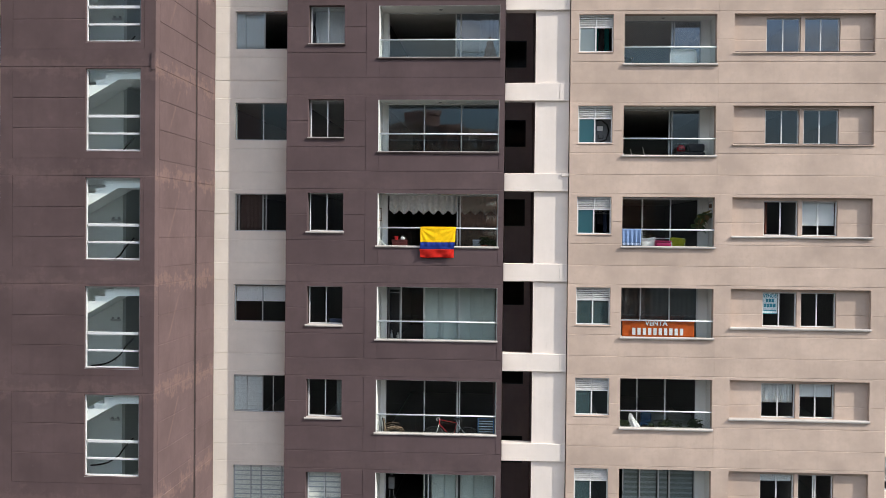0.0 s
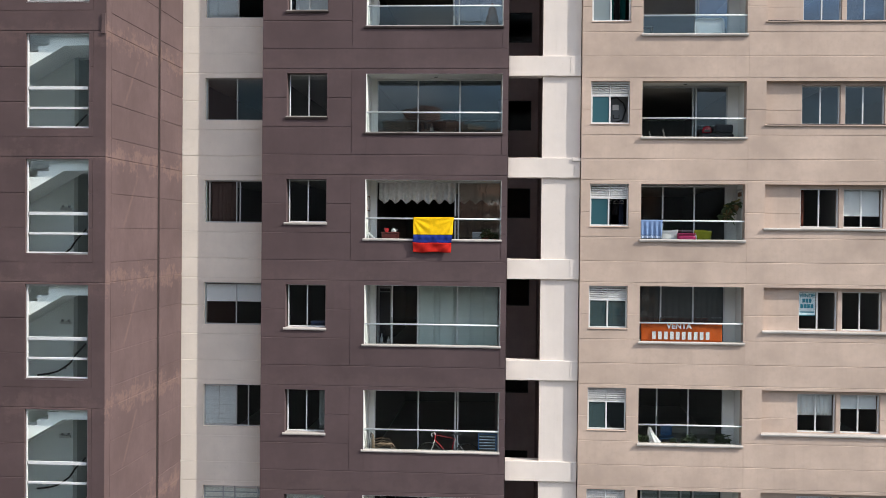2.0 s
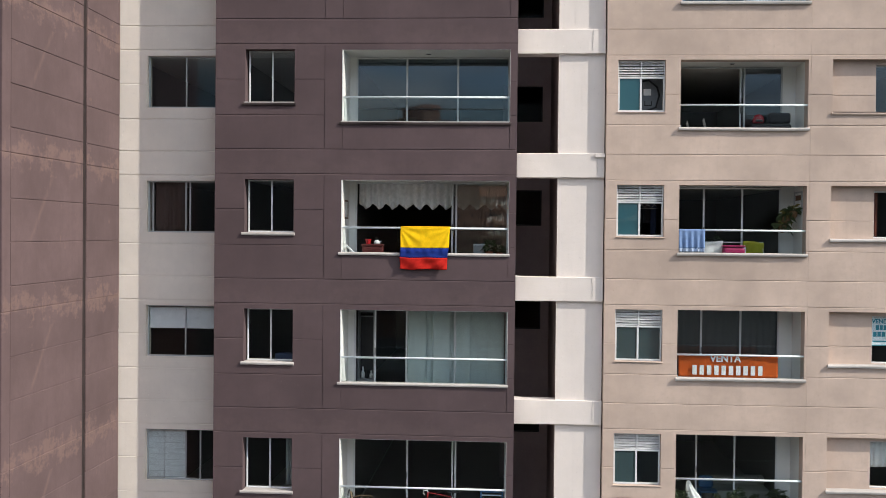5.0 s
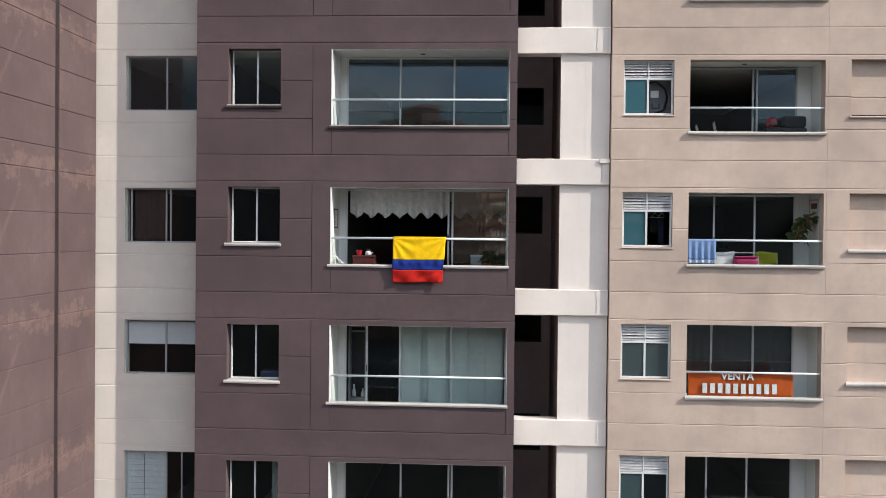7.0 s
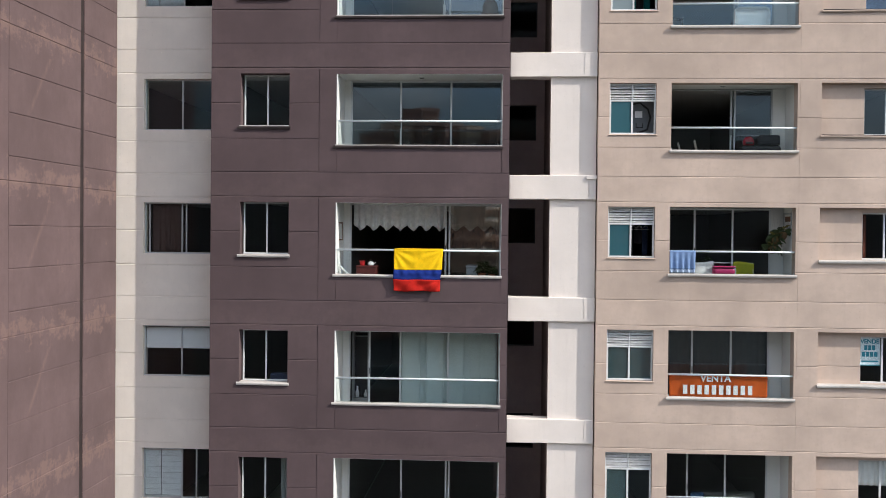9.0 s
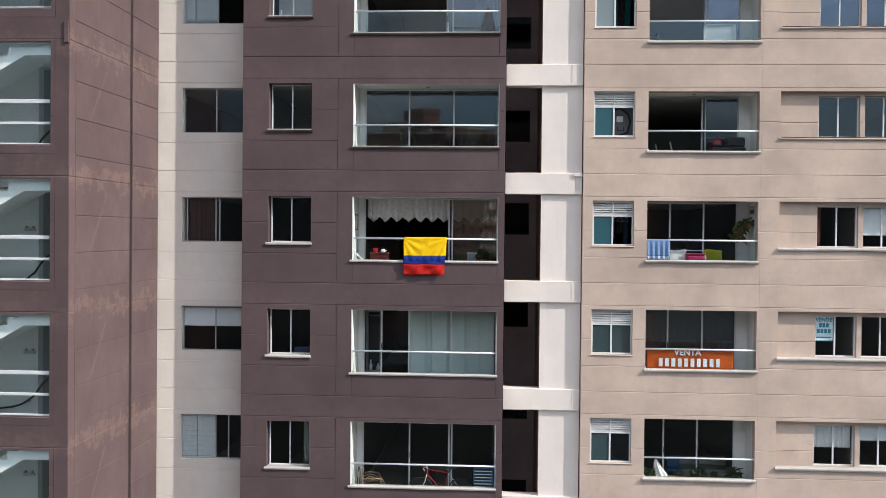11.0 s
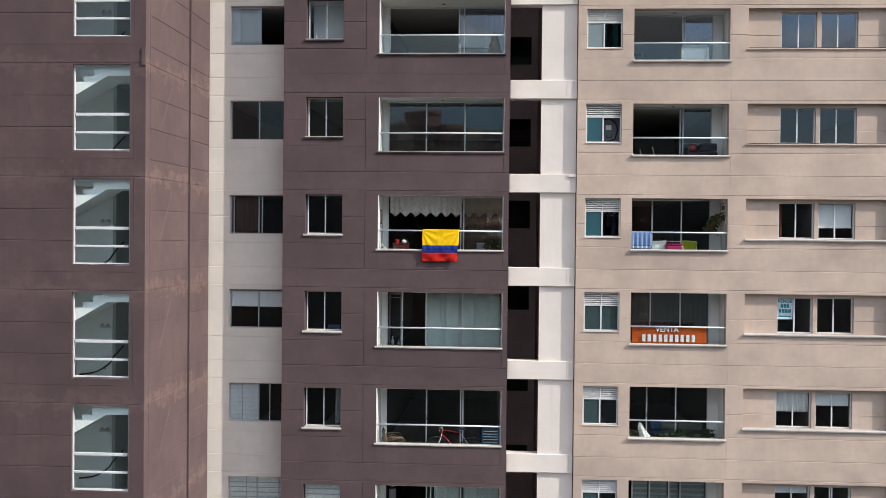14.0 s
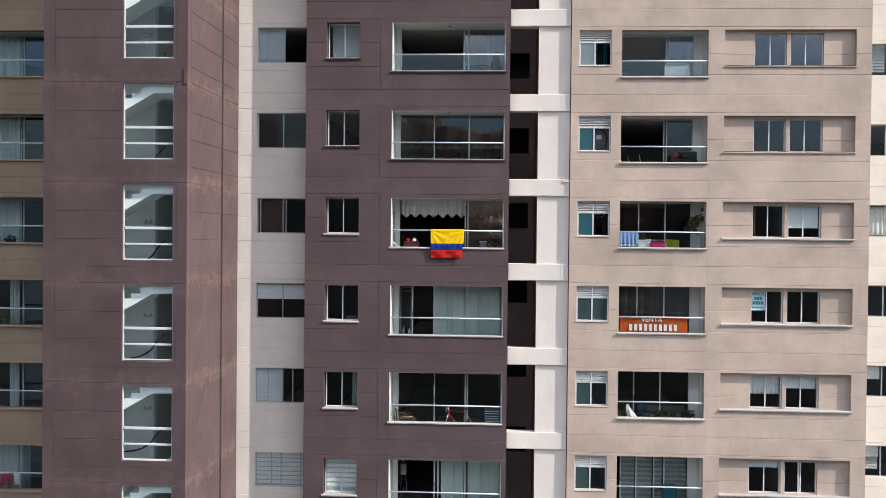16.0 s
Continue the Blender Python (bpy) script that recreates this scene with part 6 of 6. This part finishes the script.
# row 5: planter row, white folded parasol, blue chair
t = top(5)
long_box = thing("planter_box", 5.717, 17.844, t + FLOOR, "long dark planter box along a railing", "planter")
bm = bmesh.new()
rbox(bm, -1.2, 1.2, -0.1, 0.1, 0.30, 0.50, 0.02, 2)
part("trough", bm, WOOD, long_box)
for sx in (-1.0, 1.0):
    bm = bmesh.new()
    rbox(bm, sx - 0.03, sx + 0.03, -0.08, 0.08, 0.0, 0.299, 0.004, 1)
    part("foot", bm, WOOD, long_box)
rnd = random.Random(12)
for i, (x, l) in enumerate(((-1.10, 0.13), (-0.96, 0.12), (-0.30, 0.08), (0.02, 0.10), (0.14, 0.17), (0.50, 0.08), (0.92, 0.19), (1.04, 0.16))):
    bm = bmesh.new()
    leaves(bm, x, 0, 0.52 + l * 0.4, 46, l, 0.07, rnd)
    leaves(bm, x, 0, 0.52 + l * 1.0, 16, l * 0.8, 0.06, rnd)
    part("foliage", bm, LEAF, long_box)
paras = thing("parasol", 4.915, 17.898, t + FLOOR, "white folded parasol leaning on the balcony", "parasol")
bm = bmesh.new()
lathe(bm, [(0.15, 0.40), (0.135, 0.46), (0.115, 0.54), (0.092, 0.62), (0.072, 0.70), (0.055, 0.78), (0.035, 0.86), (0.012, 0.90)], 0, 0, 0, 40)
for v in bm.verts:
    flute = 1 + 0.16 * math.sin(math.atan2(v.co.y, v.co.x) * 7)
    v.co.x, v.co.y = v.co.x * flute * 1.2 + 0.10 - 0.34 * (v.co.z - 0.40) + 0.18 * max(0, v.co.z - 0.74), v.co.y * flute
ob = part("canopy", bm, WHITE_CLOTH, paras, smooth=True)
ob.rotation_euler = (0, radians(-3), 0)
bm = bmesh.new()
tube(bm, [(0, 0, 0), (0, 0, 0.5)], 0.015, 8)
part("pole", bm, WHITE, paras)
bc = thing("garden_chair", 5.46, 19.254, t + FLOOR, "dark blue plastic chair behind planter leaves", "chair")
bm = bmesh.new()
rbox(bm, -0.16, 0.16, 0.0, 0.04, 0.42, 0.70, 0.06, 3)
part("backrest", bm, BLUE_PAINT, bc)
bm = bmesh.new()
rbox(bm, -0.2, 0.2, -0.36, 0.0, 0.38, 0.42, 0.012, 2)
part("seat", bm, BLUE_PAINT, bc)
for sx in (-1, 1):
    for y in (-0.32, 0.02):
        bm = bmesh.new()
        tube(bm, [(sx * 0.17, y, 0.38), (sx * 0.19, y, 0.0)], 0.018, 8)
        part("leg", bm, BLUE_PAINT, bc)
sofa = thing("sofa", 6.24, 19.525, t - 1.97, "grey-green sofa inside the living room", "sofa")
bm = bmesh.new()
rbox(bm, -0.75, 0.75, 0.0, 0.8, 0.0, 0.32, 0.05, 2)
part("base", bm, SOFA_CLOTH, sofa)
for i in range(2):
    bm = bmesh.new()
    rbox(bm, -0.74 + 0.75 * i, -0.01 + 0.75 * i, 0.55, 0.8, 0.322, 0.53, 0.06, 3)
    part("back_cushion", bm, SOFA_CLOTH, sofa)

# row 6: blinds and a teal chair
t = top(6)
for a, b in ((4.70, 5.14), (5.19, 5.69), (5.74, 6.01), (6.06, 6.76)):
    zebra_blind(a, b, t - 1.85, t, 18.531, ZEBRA_GREY, "grey banded blind behind a balcony door", 0.15, 0.4)
tc = thing("garden_chair", 6.189, 18.061, t + FLOOR, "teal plastic chair on a balcony", "chair")
bm = bmesh.new()
rbox(bm, -0.22, 0.22, 0.0, 0.04, 0.42, 0.98, 0.09, 3)
part("backrest", bm, TEAL_PLASTIC, tc)
bm = bmesh.new()
rbox(bm, -0.22, 0.22, -0.22, 0.0, 0.38, 0.42, 0.012, 2)
part("seat", bm, TEAL_PLASTIC, tc)
for sx in (-1, 1):
    for y in (-0.19, 0.02):
        bm = bmesh.new()
        tube(bm, [(sx * 0.18, y, 0.38), (sx * 0.20, y, 0.0)], 0.018, 8)
        part("leg", bm, TEAL_PLASTIC, tc)

# ---------------------------------------------------------------- recessed windows
roller(9.564, 10.484, top(3) - 0.74, top(3) - 0.08, 17.645, ROLLER, "white roller blind pulled most of the way down")
curtain("curtain", 8.484, 8.604, top(3) - 1.0, top(3) - 0.08, 17.645, RED_CURTAIN, "narrow reddish curtain at a window edge", 2, 0.01)
poster = thing("sale_poster", 8.499, 17.60, top(4) - 0.675, "white and blue sale poster in a window", "poster")
bm = bmesh.new()
box(bm, 0, 0.425, 0, 0.003, 0, 0.585)
part("sheet", bm, PAPER, poster)
letters("VENDE", 0.122, 0.212, -0.002, 0.47, POSTER_BLUE, poster)
for x0, x1, z0, z1 in ((0.10, 0.165, 0.33, 0.43), (0.18, 0.245, 0.33, 0.43), (0.26, 0.325, 0.33, 0.43), (0.05, 0.12, 0.19, 0.29), (0.135, 0.205, 0.19, 0.29), (0.22, 0.29, 0.19, 0.29), (0.305, 0.375, 0.19, 0.29), (0.04, 0.39, 0.075, 0.105)):
    bm = bmesh.new()
    box(bm, x0, x1, -0.004, -0.0005, z0, z1)
    part("number_bar", bm, POSTER_BLUE, poster)
bm = bmesh.new()
box(bm, 0, 0.425, -0.0025, -0.0005, 0, 0.02)
part("edge_stripe", bm, POSTER_BLUE, poster)
curtain("curtain", 8.494, 9.384, top(5) - 0.62, top(5) - 0.07, 17.645, WHITE_CLOTH, "white curtain hanging half way down a window", 8, 0.02)
roller(9.564, 10.014, top(5) - 0.44, top(5) - 0.08, 17.645, ROLLER, "white roller blind pulled half down")
roller(10.034, 10.484, top(5) - 0.44, top(5) - 0.08, 17.645, ROLLER, "white roller blind pulled half down")
roller(8.494, 9.384, top(6) - 0.28, top(6) - 0.07, 17.645, ROLLER, "white roller blind rolled nearly up")

# ---------------------------------------------------------------- rooms behind the tower and on the far side
for k in ROWS_SEEN:
    t = top(k)
    if k in (1, 2, 3, 6):
        curtain("curtain", -16.573, -14.693 if k != 6 else -14.373, t - 1.9, t, 18.133, SHEER, "pale drawn curtain behind a balcony door", 12, 0.03)
    else:
        curtain("curtain", -15.073, -14.773, t - 1.9, t, 18.133, SHEER, "narrow pale curtain pulled aside", 3, 0.03)
t = top(6)
air2 = thing("clothes_airer", -14.955, 17.591, t + FLOOR, "white clothes airer with red and white laundry", "clothes airer")
bm = bmesh.new()
tube(bm, [(-0.5, 0, 0.9), (0.5, 0, 0.9)], 0.012, 6)
part("top_bar", bm, WHITE, air2)
for x in (-0.5, 0.5):
    bm = bmesh.new()
    tube(bm, [(x, -0.12, 0), (x, 0, 0.9), (x, 0.12, 0)], 0.012, 6)
    part("stand", bm, WHITE, air2)
for i, (x, mat) in enumerate(((-0.32, WHITE_CLOTH), (-0.10, PINK), (0.13, PINK), (0.34, WHITE_CLOTH))):
    over_bar("cloth", -14.9 + x, 17.591, t + FLOOR + 0.9, 0.2, 0.36, mat, "red cloth on a white airer" if mat is PINK else "white cloth on a white airer", i)
potted_plant(-15.105, 17.591, top(4) + FLOOR, 0.55, 0.16, 0.35, "yellowing plant in a tall pot", 77, 50, GREY_PLASTIC, LEAF_DRY)
potted_plant(-14.805, 17.591, top(3) + FLOOR, 0.5, 0.16, 0.2, "low dark plant in a tall black pot", 78, 50, BLACK, LEAF)
slat_blind(12.222, 13.192, top(1) - 0.92, top(1), 19.977, GREY_BLIND, "grey slat blind behind a window", 0.10, 0.014)
curtain("curtain", 12.272, 14.272, top(3) - 0.92, top(3), 20.013, WHITE_CLOTH, "white curtain drawn behind a window", 12, 0.02)
roller(12.272, 13.192, top(5) - 0.42, top(5), 19.977, ROLLER, "white roller blind pulled half down")
roller(12.272, 13.192, top(6) - 0.35, top(6), 19.977, ROLLER, "white roller blind pulled part way down")
slat_blind(12.222, 13.192, top(6) - 0.80, top(6) - 0.36, 20.049, WHITE_CLOTH, "white slat blind behind a window", 0.09, 0.014)


# ---------------------------------------------------------------- render panels between the recessed joints
def panels(parent, rects, y, material, holes=None, rows=range(0, 8)):
    """Panels (x0, x1, z0, z1), heights relative to the row's head; alike rows share one mesh; rows 0 and 7 have no openings."""
    for rect in rects:
        g = JOINT / 2
        shared = {}
        r = (rect[0] + g, rect[1] - g, rect[2] + g, rect[3] - g)
        for k in rows:
            pierced = holes is not None and k in ROWS_SEEN
            hs = [(h[0], h[1], h[2] - top(k), h[3] - top(k)) for h in holes(k)] if pierced else []
            key = tuple(round(c, 4) for h in hs for c in h)
            if key not in shared:
                bm = bmesh.new()
                extra = rect[4] if len(rect) > 4 else []
                cells(bm, r, hs + extra, y, y + SKIN - 0.001)
                # worn upper edge: a small chamfer towards the joint
                for v in bm.verts:
                    if abs(v.co.z - r[3]) < 1e-5 and abs(v.co.y - y) < 1e-5:
                        v.co.z -= 0.011
                shared[key] = mesh_of("panel", bm, material) if len(bm.faces) else None
            if shared[key] is None:
                continue
            ob = new("panel", shared[key])
            ob.parent = parent
            ob.location = (0, 0, top(k))


panels(wall_brown, [
    (-4.98, 1.075, 0.147, 0.64),
    (-4.98, -2.76, -0.565, 0.147), (-4.98, -2.76, -1.28, -0.565), (-4.98, -2.76, -1.957, -1.28),
    (-2.76, 1.075, -1.957, 0.147, [(-2.40, 0.925, -1.97, -1.40), (0.925, 1.2, -1.97, -0.60)]),
    (-2.40, 0.925, -1.957, -1.425), (0.925, 1.075, -1.28, -0.60), (0.925, 1.075, -1.957, -1.28)], Y_BROWN, BROWN, brown_holes)
panels(wall_cream, [(-7.30, -4.982, 0.15, 0.647), (-7.30, -4.982, -0.563, 0.15), (-7.30, -4.982, -1.285, -0.563), (-7.30, -4.982, -1.953, -1.285)], Y_CREAM, CREAM, cream_holes)
panels(wall_beige, [q for a, b in ((2.94, 7.118 + JOINT / 2 - 0.0015), (7.118 - JOINT / 2 + 0.0015, 11.90)) for q in ((a, b, 0.13, 0.668), (a, b, -0.68, 0.13), (a, b, -1.32, -0.68), (a, b, -1.932, -1.32))], Y_BEIGE, BEIGE, beige_holes)
panels(wall_tower, [
    (-10.989, -7.189, -2.363, 0.237, [(-10.679, -7.459, -1.95, 0.27)]),
    (-10.679, -7.459, -0.51, 0.237), (-10.679, -7.459, -1.23, -0.51), (-10.679, -7.459, -1.95, -1.23)], Y_TOWER, TOWER, tower_holes)
panels(wall_tower_side, [q for a, b in ((0.307, 3.21), (3.372, 5.07)) for q in ((a, b, -0.51, 0.237), (a, b, -1.23, -0.51), (a, b, -1.95, -1.23), (a, b, -2.363, -1.95))] + [(0.006, 0.307, -2.363, 0.237)], 0.0, TOWER_SIDE_LIT)
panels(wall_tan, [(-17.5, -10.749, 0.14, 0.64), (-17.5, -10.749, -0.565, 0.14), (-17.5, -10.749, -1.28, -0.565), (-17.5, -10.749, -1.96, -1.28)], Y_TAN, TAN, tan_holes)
panels(wall_right, [(11.772, 17.5, 0.15, 0.647), (11.772, 17.5, -0.563, 0.15), (11.772, 17.5, -1.285, -0.563), (11.772, 17.5, -1.953, -1.285)], Y_RIGHT, CREAM, right_holes)
for ob in [o for o in scene.objects if o.name.startswith("wall_recess")]:
    k = round((28.6 - (ob.bound_box[1][2] - 0.3)) / STOREY) + 1
    panels(ob, [(7.535, 11.465, -0.68, 0.06), (7.535, 11.465, -1.08, -0.68)], Y_BEIGE + 0.150, BEIGE, recess_holes, [k])
